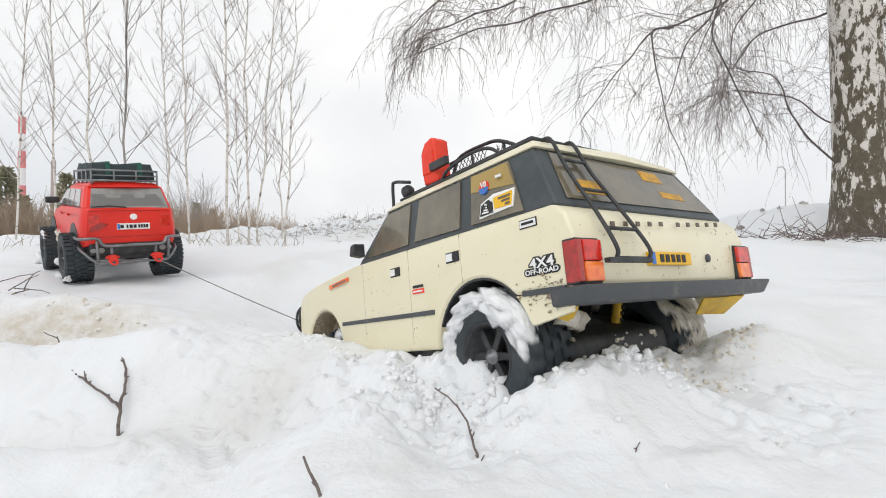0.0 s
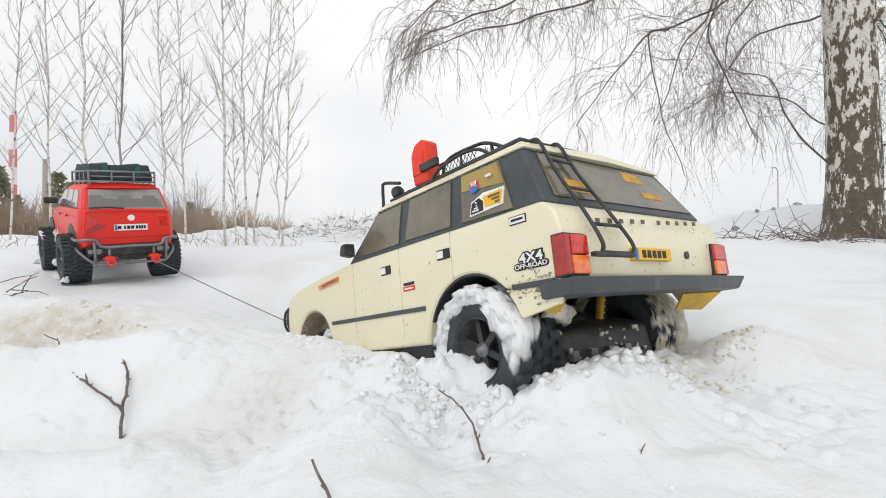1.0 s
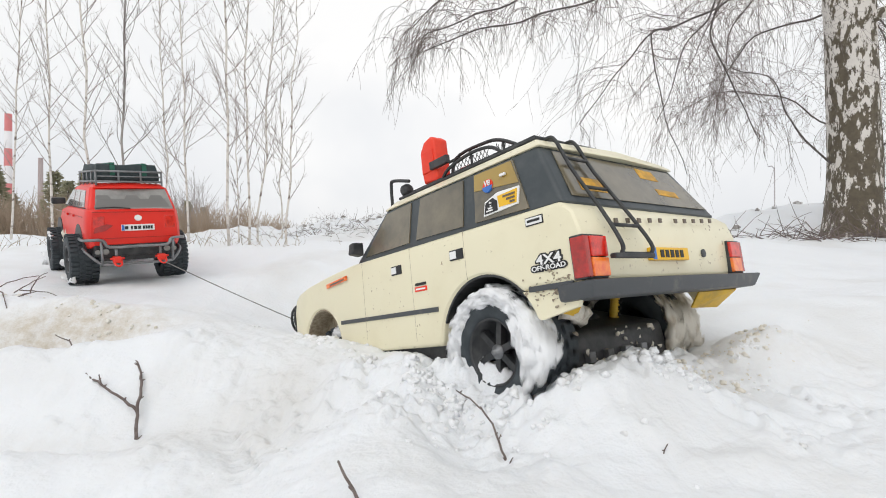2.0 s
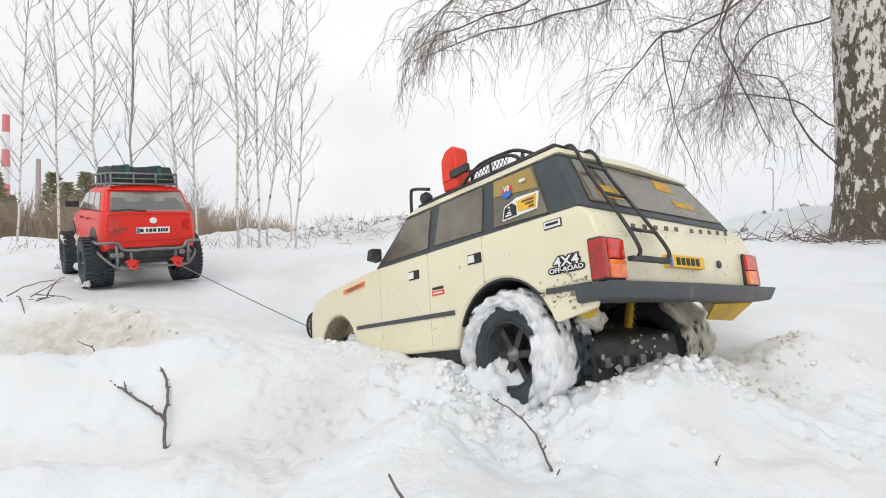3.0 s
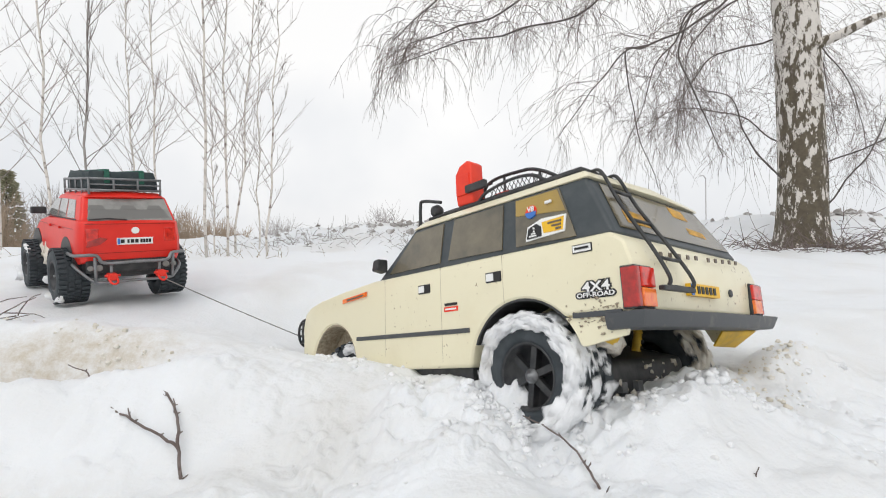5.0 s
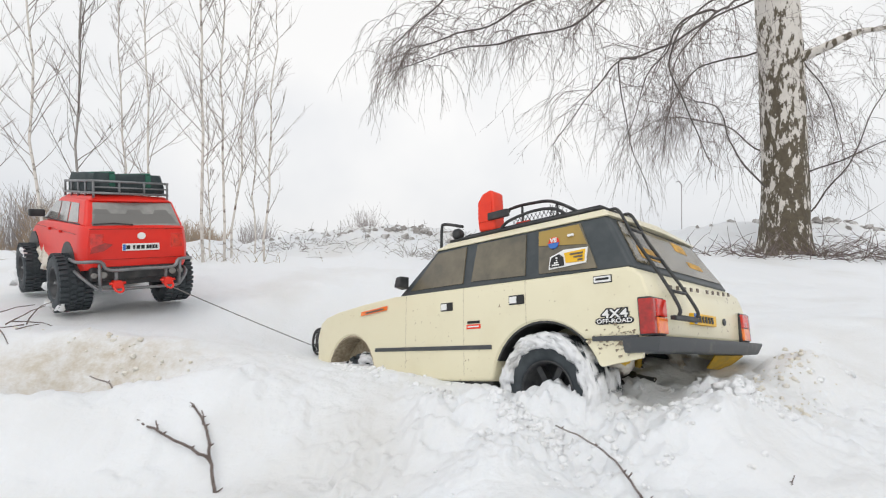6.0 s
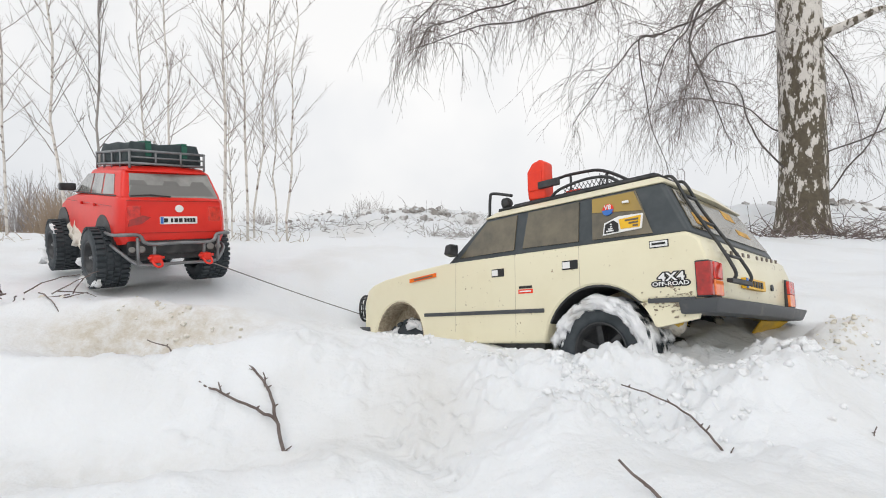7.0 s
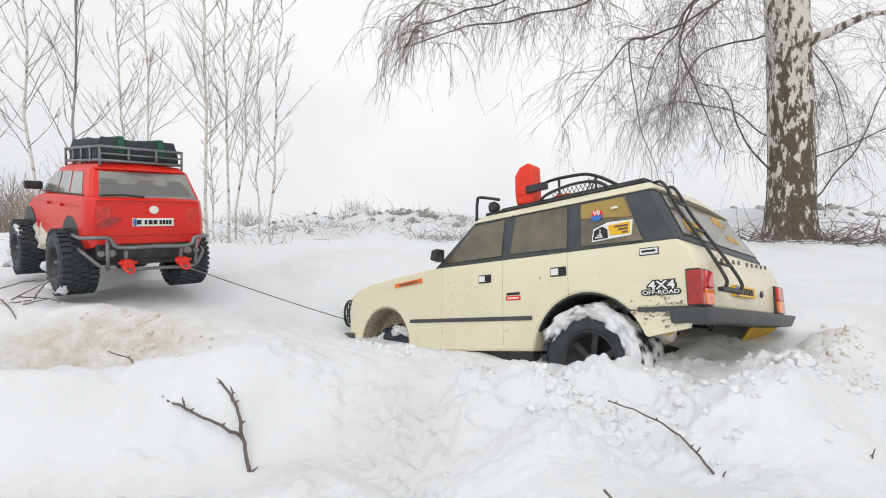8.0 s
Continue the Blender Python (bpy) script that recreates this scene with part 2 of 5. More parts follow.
def sweep(verts, faces, pts, radii, sides=6):
    """Adds a tapered tube along points to a vertex and a face list."""
    base, fr = len(verts), frames_along(pts)
    for (p, u, v), r in zip(fr, radii):
        for k in range(sides):
            a = 2 * math.pi * k / sides
            verts.append(p + u * (r * math.cos(a)) + v * (r * math.sin(a)))
    for i in range(len(fr) - 1):
        for k in range(sides):
            a, b = base + i * sides + k, base + i * sides + (k + 1) % sides
            faces.append((a, b, b + sides, a + sides))
    faces.append(tuple(base + k for k in range(sides))[::-1])
    faces.append(tuple(base + (len(fr) - 1) * sides + k for k in range(sides)))


def mesh_of(name, verts, faces):
    me = bpy.data.meshes.new(name)
    me.from_pydata([tuple(v) for v in verts], [], faces)
    me.update()
    return me


def rod(name, pts, r, mat, parent, sides=8, label=""):
    v, f = [], []
    sweep(v, f, pts, [r] * len(pts), sides)
    return part_mesh(name, mesh_of(name, v, f), mat, parent, label, True)


def curve_pts(pts, n=8):
    """Points of a smooth line through the given ones."""
    p = [Vector(q) for q in pts]
    p = [2 * p[0] - p[1]] + p + [2 * p[-1] - p[-2]]
    out = []
    for i in range(1, len(p) - 2):
        for k in range(n):
            t = k / n
            out.append(0.5 * (2 * p[i] + (p[i + 1] - p[i - 1]) * t + (2 * p[i - 1] - 5 * p[i] + 4 * p[i + 1] - p[i + 2]) * t * t + (3 * p[i] - p[i - 1] - 3 * p[i + 1] + p[i + 2]) * t ** 3))
    return out + [p[-2]]


def lathe(profile, centre=(0, 0, 0), sides=32, caps=True):
    """A ring about the y axis from (radius, y) rows."""
    bm, rings = bmesh.new(), []
    for r, y in profile:
        rings.append([bm.verts.new((centre[0] + r * math.cos(2 * math.pi * k / sides), centre[1] + y, centre[2] + r * math.sin(2 * math.pi * k / sides))) for k in range(sides)])
    for a, b in zip(rings, rings[1:]):
        for k in range(sides):
            bm.faces.new((a[k], a[(k + 1) % sides], b[(k + 1) % sides], b[k]))
    if caps and profile[0][0] > 1e-5:
        bm.faces.new(rings[0])
    if caps and profile[-1][0] > 1e-5:
        bm.faces.new(rings[-1][::-1])
    return bm


def blob(bm, centre, size, rough=0.35, seed=0.0, sub=2, squash=(1, 1, 1)):
    """A knobbly clod."""
    made = bmesh.ops.create_icosphere(bm, subdivisions=sub, radius=1.0)["verts"]
    for v in made:
        d = v.co.copy()
        k = 1 + rough * noise.noise(d * 1.3 + Vector((seed, seed * 0.7, 3))) * 1.6 + rough * 0.5 * noise.noise(d * 4 + Vector((seed, 1, seed)))
        v.co = Vector(centre) + Vector((d.x * squash[0], d.y * squash[1], d.z * squash[2])) * (size * k)
    return made


# ---- ground ----
def step(a, b, v):
    t = min(1, max(0, (v - a) / (b - a)))
    return t * t * (3 - 2 * t)


def bump(x, y, cx, cy, rx, ry, h, turn=0.0):
    c, s = math.cos(turn), math.sin(turn)
    u, v = ((x - cx) * c + (y - cy) * s) / rx, (-(x - cx) * s + (y - cy) * c) / ry
    return h * math.exp(-(u * u + v * v))


RISE = ((0.0, 0.070), (0.28, 0.070), (0.36, 0.076), (0.42, 0.085), (0.5, 0.106), (0.57, 0.128), (0.64, 0.143), (0.70, 0.150), (0.80, 0.157), (0.9, 0.170), (1.1, 0.206), (1.3, 0.232), (1.6, 0.238))


def rise(d):
    for (a, za), (b, zb) in zip(RISE, RISE[1:]):
        if d < b:
            return za + (zb - za) * max(0, (d - a) / (b - a))
    return RISE[-1][1]


def broad(x, y):
    z = (rise(y - 0.04) + rise(y) + rise(y + 0.04)) / 3
    z -= 0.03 * step(0.4, 1.2, x) * (1 - step(0.3, 0.7, y))
    z -= 0.036 * (1 - step(-0.17, -0.03, x)) * (1 - step(0.43, 0.53, y))
    # the rut in which the cream car sits
    a, l = (x - 0.15) * -0.6 + (y - 0.40) * 0.8, (x - 0.15) * 0.8 + (y - 0.40) * 0.6
    w = math.exp(-((l + 0.035) / 0.175) ** 2) * step(-0.10, 0.04, a) * (1 - step(0.52, 0.68, a))
    z += w * (0.106 - 0.019 * a / 0.4 - z)
    z += bump(x, y, -0.30, 0.418, 0.09, 0.036, -0.006) + bump(x, y, -0.355, 0.412, 0.07, 0.022, -0.020) + bump(x, y, -0.135, 0.40, 0.06, 0.03, -0.014) + bump(x, y, -0.45, 0.490, 0.09, 0.020, 0.020, -0.15) + bump(x, y, -0.33, 0.37, 0.16, 0.04, 0.016)
    z += bump(x, y, -0.415, 0.545, 0.075, 0.032, -0.046, 0.1) + bump(x, y, -0.43, 0.615, 0.16, 0.028, 0.014) + bump(x, y, -0.36, 0.505, 0.12, 0.03, 0.012)
    z += bump(x, y, 0.29, 0.475, 0.055, 0.035, 0.026, 0.4) + bump(x, y, 0.135, 0.375, 0.06, 0.026, 0.012) + bump(x, y, 0.085, 0.352, 0.06, 0.028, 0.010) - bump(x, y, -0.002, 0.385, 0.042, 0.036, 0.023) + bump(x, y, -0.10, 0.53, 0.09, 0.03, 0.008, 2.2) + bump(x, y, 0.47, 0.58, 0.2, 0.08, 0.012) + bump(x, y, 0.16, 0.30, 0.08, 0.03, 0.008)
    z -= bump(x, y, 0.022, 0.335, 0.05, 0.045, 0.030) + bump(x, y, 0.113, 0.298, 0.03, 0.03, 0.005)
    z += bump(x, y, -0.16, 1.62, 0.34, 0.2, 0.068) + bump(x, y, 0.18, 1.62, 0.3, 0.2, 0.04) + bump(x, y, -0.60, 1.5, 0.16, 0.1, 0.025)
    z += bump(x, y, 1.75, 1.95, 0.55, 0.25, 0.15) + bump(x, y, 1.2, 1.92, 0.3, 0.2, 0.07)
    return z


def dome(p):
    """Rounded heads, packed side by side."""
    d = noise.voronoi(p)[0][0]
    return math.sqrt(max(0.0, 1 - 2.2 * d * d))


def snow_height(x, y):
    z = broad(x, y)
    near = 1 - step(0.8, 2.0, math.hypot(x, y))
    churn = math.exp(-(((x - 0.08) / 0.26) ** 2 + ((y - 0.42) / 0.11) ** 2)) + 0.5 * math.exp(-(((x + 0.38) / 0.18) ** 2 + ((y - 0.5) / 0.13) ** 2)) + 0.25 * math.exp(-(((x + 0.10) / 0.14) ** 2 + ((y - 0.48) / 0.08) ** 2))
    p = Vector((x, y, 0))
    z += 0.007 * noise.noise(p * 6) + 0.004 * near * noise.noise(p * 16) + 0.0022 * near * noise.noise(p * 45) + 0.0012 * near * abs(noise.noise(p * 110))
    if churn > 0.02:
        lumps = noise.noise(p * 26) + 0.5 * noise.noise(p * 60 + Vector((3, 1, 0)))
        where = max(0, min(1, 0.55 + 1.1 * noise.noise(p * 17 + Vector((8, 2, 0)))))
        wob = p + Vector((noise.noise(p * 90), noise.noise(p * 90 + Vector((5, 0, 0))), 0)) * 0.004
        z += churn * (0.008 * max(lumps, -0.4) + where * (0.010 * dome(wob * 42) + 0.0075 * dome(wob * 95 + Vector((7, 3, 0))) + 0.0045 * dome(wob * 190)))
    # the tread print of an earlier pass
    a, l = (x + 0.167) * 0.52 - (y - 0.39) * 0.854, (x + 0.167) * 0.854 + (y - 0.39) * 0.52
    if abs(a) < 0.07 and abs(l) < 0.02:
        fade = (1 - step(0.04, 0.062, abs(a))) * (1 - step(0.008, 0.014, abs(l)))
        z -= fade * (0.0022 + 0.0026 * math.sin((a + 0.6 * abs(l)) * 2 * math.pi / 0.0095))
    if y > 1.25:
        rough = step(1.25, 1.5, y) * (1 - step(3, 6, y))
        z += rough * (0.022 * max(0, noise.noise(p * 7)) + 0.012 * noise.noise(p * 22) + 0.006 * noise.noise(p * 60))
    return z


def lines(stops):
    """Grid lines: rows of (start, step), the last row being the end."""
    out = []
    for (a, s), (b, _) in zip(stops, stops[1:]):
        n = max(1, round((b - a) / s))
        out += [a + (b - a) * i / n for i in range(n)]
    return out + [stops[-1][0]]


def build_ground():
    xs = lines([(-3000, 1400), (-200, 60), (-20, 4), (-4, 0.3), (-2.2, 0.04), (-1.0, 0.012), (-0.50, 0.0036), (-0.26, 0.0024), (0.32, 0.0036), (0.42, 0.010), (1.0, 0.025), (2.2, 0.1), (3.4, 0.3), (8, 4), (20, 60), (200, 1400), (3000, 1)])
    ys = lines([(-3000, 1400), (-200, 60), (-20, 4), (-2, 0.3), (0.05, 0.02), (0.19, 0.0032), (0.31, 0.0024), (0.49, 0.0034), (0.60, 0.0065), (1.0, 0.012), (1.9, 0.03), (2.6, 0.12), (6, 2), (20, 60), (200, 1400), (3000, 1)])
    nx = len(xs)
    verts = [(x, y, snow_height(x, y)) for y in ys for x in xs]
    faces = [(j * nx + i, j * nx + i + 1, (j + 1) * nx + i + 1, (j + 1) * nx + i) for j in range(len(ys) - 1) for i in range(nx - 1)]
    me = mesh_of("ground", verts, faces)
    beige_mix = me.attributes.new("beige_mix", "FLOAT", "POINT")
    for i, (x, y, z) in enumerate(verts):
        if -3 < x < 3 and 0 < y < 3:
            # Soil patches; the term at (-0.38, 0.41) turns the front left hollow beige.
            s = bump(x, y, -0.42, 0.575, 0.09, 0.03, 1.5, 0.1) + bump(x, y, 0.30, 0.47, 0.10, 0.05, 0.22) + bump(x, y, 0.20, 0.30, 0.05, 0.03, 0.10) + bump(x, y, -0.38, 0.41, 0.13, 0.030, 0.34)
            s += bump(x, y, 1.75, 1.95, 0.22, 0.1, 0.9) + bump(x, y, -0.16, 1.6, 0.12, 0.05, 0.4) + bump(x, y, 0.14, 0.42, 0.05, 0.04, 0.12)
            beige_mix.data[i].value = min(1, s)
    me.materials.append(SNOW)
    me.shade_smooth()
    tagged(new("ground", me), "white churned snow covering the open ground", "snow", kind="structure")


build_ground()


# ---- the cream off-roader ----
YL, YR = 0.0955, -0.1390
YM = (YL + YR) / 2


def arch(cx, cz, r, a0, a1, n=14):
    return [(cx + r * math.cos(radians(a0 + (a1 - a0) * i / n)), cz + r * math.sin(radians(a0 + (a1 - a0) * i / n))) for i in range(n + 1)]


def side_outline():
    """The side of the lower body, as (x, z)."""
    o = [(0.020, 0.0535), (0.010, 0.045), (0.0055, 0.030), (0.007, -0.0045)]
    o += arch(0.1070, -0.0455, 0.0590, 136.5, 22)
    o += [(0.167, -0.0415), (0.349, -0.0445)]
    o += arch(0.4060, -0.0400, 0.0510, 185, 12, 12)[0:]
    o += [(0.461, -0.032), (0.484, -0.030), (0.486, 0.012), (0.480, 0.030), (0.468, 0.037), (0.44, 0.043), (0.38, 0.0495), (0.318, 0.054)]
    return o


def prism(outline, y0, y1, bev=0.0):
    bm = hull([(x, y0, z) for x, z in outline], [(x, y1, z) for x, z in outline])
    return bevelled(bm, bev, 3, 40) if bev else bm


def on_side(x, z, out=0.0):
    """A point of the glasshouse's left side."""
    return (x, YL - 0.004 - (z - 0.054) * 0.17 + out, z)


def side_pane(corners, out=0.0008, mirror=False):
    pts = [Vector(on_side(x, z, out)) for x, z in corners]
    if mirror:
        pts = [Vector((p.x, 2 * YM - p.y, p.z)) for p in pts][::-1]
    return slab(pts, 0.0015)


def shift_to_right(p):
    return (p[0], 2 * YM - p[1], p[2])


def lettering(text, m, size, mat, parent, name="lettering", grow=0.0):
    cu = bpy.data.curves.new(name, "FONT")
    cu.body, cu.size, cu.extrude, cu.align_x, cu.align_y, cu.offset = text, size, 0.0002, "CENTER", "CENTER", size * 0.02 + grow
    cu.materials.append(mat)
    ob = new(name, cu)
    ob.parent = parent
    ob.matrix_basis = m
    return ob


LEFT_FACE = Matrix(((-1, 0, 0, 0), (0, 0, 1, 0), (0, 1, 0, 0), (0, 0, 0, 1)))
REAR_FACE = Matrix(((0, 0, -1, 0), (-1, 0, 0, 0), (0, 1, 0, 0), (0, 0, 0, 1)))


def build_wheel(parent, name, m, r=0.050, w=0.046, snow=0, seed=1, out=1, cover=0.2, blocks=26, cake=None, lug=0.10):
    """A chunky off-road wheel about its y axis; out: the side of its face."""
    rnd = random.Random(seed)
    wheel = tagged(new(name), "black knobbly off-road wheel caked with snow" if snow else "black knobbly off-road wheel")
    wheel.parent = parent
    wheel.matrix_basis = m
    h = w / 2
    prof = [(r * 0.52, -h * 0.92), (r * 0.62, -h), (r * 0.86, -h * 0.98), (r * 0.95, -h * 0.8), (r * 0.965, 0), (r * 0.95, h * 0.8), (r * 0.86, h * 0.98), (r * 0.62, h), (r * 0.52, h * 0.92)]
    part("tyre", lathe(prof + [prof[0]], sides=48, caps=False), RUBBER, wheel, smooth=True)
    bm, n = bmesh.new(), blocks
    for k in range(n):
        for row, (y0, y1) in enumerate(((-h * 1.0, -h * 0.42), (-h * 0.36, h * 0.0), (h * 0.05, h * 0.38), (h * 0.44, h * 1.0))):
            a = 2 * math.pi * (k + 0.5 * (row % 2)) / n
            mm = Matrix.Rotation(-a, 4, "Y") @ Matrix.Translation((r * 0.965, (y0 + y1) / 2, 0)) @ Matrix.Diagonal((r * lug, (y1 - y0) * 0.86, 2 * math.pi * r / n * 0.58, 1))
            bmesh.ops.create_cube(bm, size=1, matrix=mm)
    part("tread", bm, RUBBER, wheel, "rows of rubber tread blocks")
    f = out * h
    part("rim", lathe([(r * 0.54, f * 0.35), (r * 0.56, f * 0.9), (r * 0.53, f * 0.98), (r * 0.50, f * 0.9), (r * 0.47, f * 0.35), (r * 0.10, f * 0.30)], sides=40, caps=False), RIM, wheel, smooth=True)
    for k in range(6):
        bm = add_box(bmesh.new(), r * 0.09, r * 0.50, min(f * 0.34, f * 0.66), max(f * 0.34, f * 0.66), -r * 0.055, r * 0.055)
        bmesh.ops.rotate(bm, verts=bm.verts, matrix=Matrix.Rotation(k * math.pi / 3, 3, "Y"))
        part("spoke", bm, RIM, wheel)
    part("hub", lathe([(r * 0.13, f * 0.4), (r * 0.12, f * 0.72), (r * 0.05, f * 0.76), (r * 0.045, f * 0.9), (0.0001, f * 0.9)], sides=16), STEEL, wheel, "grey hub with axle nut", True)
    if snow:
        bm = bmesh.new()
        for k in range(snow):
            a = rnd.uniform(0, 2 * math.pi)
            edge = rnd.random() < 0.6
            y = out * h * rnd.uniform(0.78, 1.0) if edge else rnd.uniform(-h * 0.9, h * 0.9)
            rr = r * (rnd.uniform(0.80, 0.98) if edge else rnd.uniform(0.96, 1.0))
            mask = noise.noise(Vector((math.cos(a) * 1.6 + seed, math.sin(a) * 1.6, y * 30)))
            if mask < (-0.05 - cover if edge else 0.1 - cover):
                continue
            s = r * rnd.choice((0.02, 0.03, 0.045, 0.06, 0.08, 0.12)) * (1 + 1.5 * max(0, mask))
            made = blob(bm, (0, 0, 0), s, 0.8, k * 1.7 + seed, 2 if s > r * 0.06 else 1, (0.6, 1.0, 1.35))
            turn = Matrix.Rotation(-a, 4, "Y")
            for vv in made:
                vv.co = turn @ (vv.co + Vector((rr, y, 0)))
        part("caked_snow", bm, cake or CLUMP, wheel, "wet snow stuck in the tread", True)["kind"] = "stuff"
    return wheel


def build_cream_car():
    car = thing("off_road_car", "cream radio-controlled off-road estate car stuck in the snow", "toy car")
    body = part("body", prism(side_outline(), YR, YL, 0.0045), CREAM, car, "cream painted body shell with mud specks", True)
    body.data.shade_smooth()
    body.data.set_sharp_from_angle(angle=radians(35))
    corner = [(0.0100, -0.0040), (0.0150, -0.0200), (0.0490, -0.0270)] + arch(0.1070, -0.0455, 0.0590, 160, 137, 4)
    for y0, y1 in ((YL - 0.005, YL - 0.0004), (YR + 0.0004, YR + 0.005)):
        part("corner_panel", prism(corner, y0, y1, 0.0008), CREAM, car, "cream lower corner behind the rear wheel")
    # Added strips darken the rear arches inside and turn the front ones brown.
    def arch_strip(cx, cz, r, a0, a1):
        o = arch(cx, cz, r, a0, a1)
        return o + arch(cx, cz, r - 0.0022, a1, a0)
    for y0, y1 in ((YL - 0.062, YL - 0.0022), (YR + 0.0022, YR + 0.062)):
        part("arch_liner", prism(arch_strip(0.1070, -0.0455, 0.0596, 138, 24), y0, y1), BLACK, car, "added black strip darkening the inside of the rear wheel arch")
        part("arch_liner", prism(arch_strip(0.4060, -0.0400, 0.0516, 178, 14), y0, y1), SPLASH, car, "brown lining of the front wheel arch")
        part("arch_back", box(0.360, 0.452, (y0 + y1) / 2 - 0.014, (y0 + y1) / 2 + 0.002, -0.034, 0.008), SPLASH, car)
    # inner wheel housings and floor
    part("wheel_housing", box(0.045, 0.17, YR + 0.004, YL - 0.004, 0.016, 0.035, 0.004), BLACK, car)
    part("wheel_housing", box(0.34, 0.470, YR + 0.050, YL - 0.048, -0.045, 0.030, 0.004), SPLASH, car)
    part("chassis", box(0.17, 0.46, YM - 0.024, YM + 0.024, -0.046, -0.02, 0.004), BLACK, car, "black ladder chassis")
    part("sill", box(0.172, 0.346, YL - 0.020, YL - 0.008, -0.054, -0.040, 0.002), BLACK, car)
    part("sill", box(0.172, 0.346, YR + 0.008, YR + 0.020, -0.054, -0.040, 0.002), BLACK, car)
    # glasshouse
    b = [(0.018, YL - 0.004, 0.0525), (0.018, YM, 0.0525), (0.018, YR + 0.004, 0.0525), (0.316, YR + 0.004, 0.0525), (0.322, YM, 0.0525), (0.316, YL - 0.004, 0.0525)]
    zt = 0.1036
    i, ir = 0.0130, 0.0300
    t = [(0.043, YL - i, zt), (0.043, YM, zt), (0.043, YR + ir, zt), (0.256, YR + ir, zt), (0.262, YM, zt), (0.256, YL - i, zt)]
    gh = part("glasshouse", bevelled(hull(b, t), 0.004, 3, 40), PILLAR, car, "dark grey window pillars", True)
    gh.data.set_sharp_from_angle(angle=radians(35))
    panes = [[(0.292, 0.0585), (0.253, 0.0985), (0.208, 0.0998), (0.208, 0.0590)], [(0.196, 0.0595), (0.192, 0.1000), (0.128, 0.1000), (0.126, 0.0580)]]
    for c in panes:
        for mir in (False, True):
            part("window", side_pane(c[::-1], 0.0010, mir), SMOKE, car, "brownish smoked side window")
    rear_side = [(0.110, 0.0575), (0.1135, 0.1003), (0.0675, 0.1000), (0.0500, 0.0560)]
    for mir in (False, True):
        part("window", side_pane(rear_side[::-1], 0.0010, mir), SMOKE, car, "brownish smoked side window with stickers")
    part("tint", side_pane([(0.1115, 0.085), (0.1125, 0.0994), (0.0690, 0.0990), (0.0600, 0.079)][::-1], 0.0016), GOLD, car, "amber tinted strip of the window")
    # windscreen and rear window lie on the sloped ends
    def on_rear(y, k, out=0.0012):
        z = 0.0525 + k * (zt - 0.0525)
        return (0.018 + 0.025 * k - out, y, z)
    part("rear_window", slab([on_rear(YL - 0.017, 0.13), on_rear(YR + 0.014, 0.16), on_rear(YR + 0.040, 0.92), on_rear(YL - 0.026, 0.92)], 0.0006), SMOKE, car, "dusty smoked rear window")
    part("sticker", slab([on_rear(0.062, 0.25, 0.0016), on_rear(0.024, 0.25, 0.0016), on_rear(0.026, 0.48, 0.0016), on_rear(0.060, 0.48, 0.0016)], 0.0006), AMBER, car, "amber rear window sticker")
    part("sticker", slab([on_rear(-0.040, 0.68, 0.0016), on_rear(-0.068, 0.66, 0.0016), on_rear(-0.066, 0.86, 0.0016), on_rear(-0.040, 0.88, 0.0016)], 0.0006), AMBER, car, "amber rear window sticker")
    part("sticker", slab([on_rear(-0.052, 0.36, 0.0016), on_rear(-0.086, 0.34, 0.0016), on_rear(-0.084, 0.46, 0.0016), on_rear(-0.052, 0.48, 0.0016)], 0.0006), AMBER, car, "amber rear window sticker")
    part("windscreen", slab([(0.3135, YL - 0.02, 0.060), (0.2600, YL - 0.026, 0.104), (0.2600, YR + 0.026, 0.104), (0.3135, YR + 0.02, 0.060)], 0.002), SMOKE, car)
    ro = hull([(0.039, YL - i + 0.0025, zt - 0.001), (0.035, YM, zt - 0.001), (0.039, YR + ir - 0.0025, zt - 0.001), (0.259, YR + ir - 0.0025, zt - 0.001), (0.266, YM, zt - 0.001), (0.259, YL - i + 0.0025, zt - 0.001)],
              [(0.048, YL - i - 0.006, zt + 0.0075), (0.044, YM, zt + 0.0095), (0.048, YR + ir + 0.006, zt + 0.0075), (0.245, YR + ir + 0.006, zt + 0.0075), (0.252, YM, zt + 0.0095), (0.245, YL - i - 0.006, zt + 0.0075)])
    roof = part("roof", bevelled(ro, 0.0025, 3, 30), CREAM, car, "cream roof panel", True)
    roof.data.set_sharp_from_angle(angle=radians(40))
    # rub strips, door lines, handles, mirrors
    for mir in (False, True):
        def both(x0, x1, y0, y1, z0, z1, bev=0.0):
            return box(x0, x1, 2 * YM - y1, 2 * YM - y0, z0, z1, bev) if mir else box(x0, x1, y0, y1, z0, z1, bev)
        part("rub_strip", both(0.166, 0.352, YL - 0.001, YL + 0.0012, -0.0108, -0.0065, 0.0006), BUMPER, car)
        part("rub_strip", both(0.016, 0.056, YL - 0.001, YL + 0.0012, -0.0062, -0.0022, 0.0006), BUMPER, car)
        for x, z0, z1 in ((0.2955, -0.03, 0.052), (0.2035, -0.036, 0.053), (0.1235, 0.012, 0.053)):
            part("door_line", both(x - 0.00013, x + 0.00013, YL - 0.0006, YL + 0.0001, z0, z1), SPLASH, car)
        for x in (0.228, 0.134):
            plate = part("handle_plate", both(x - 0.0090, x + 0.0090, YL - 0.001, YL + 0.0009, 0.0305, 0.0395, 0.0008), INK, car, "black and white door handle")
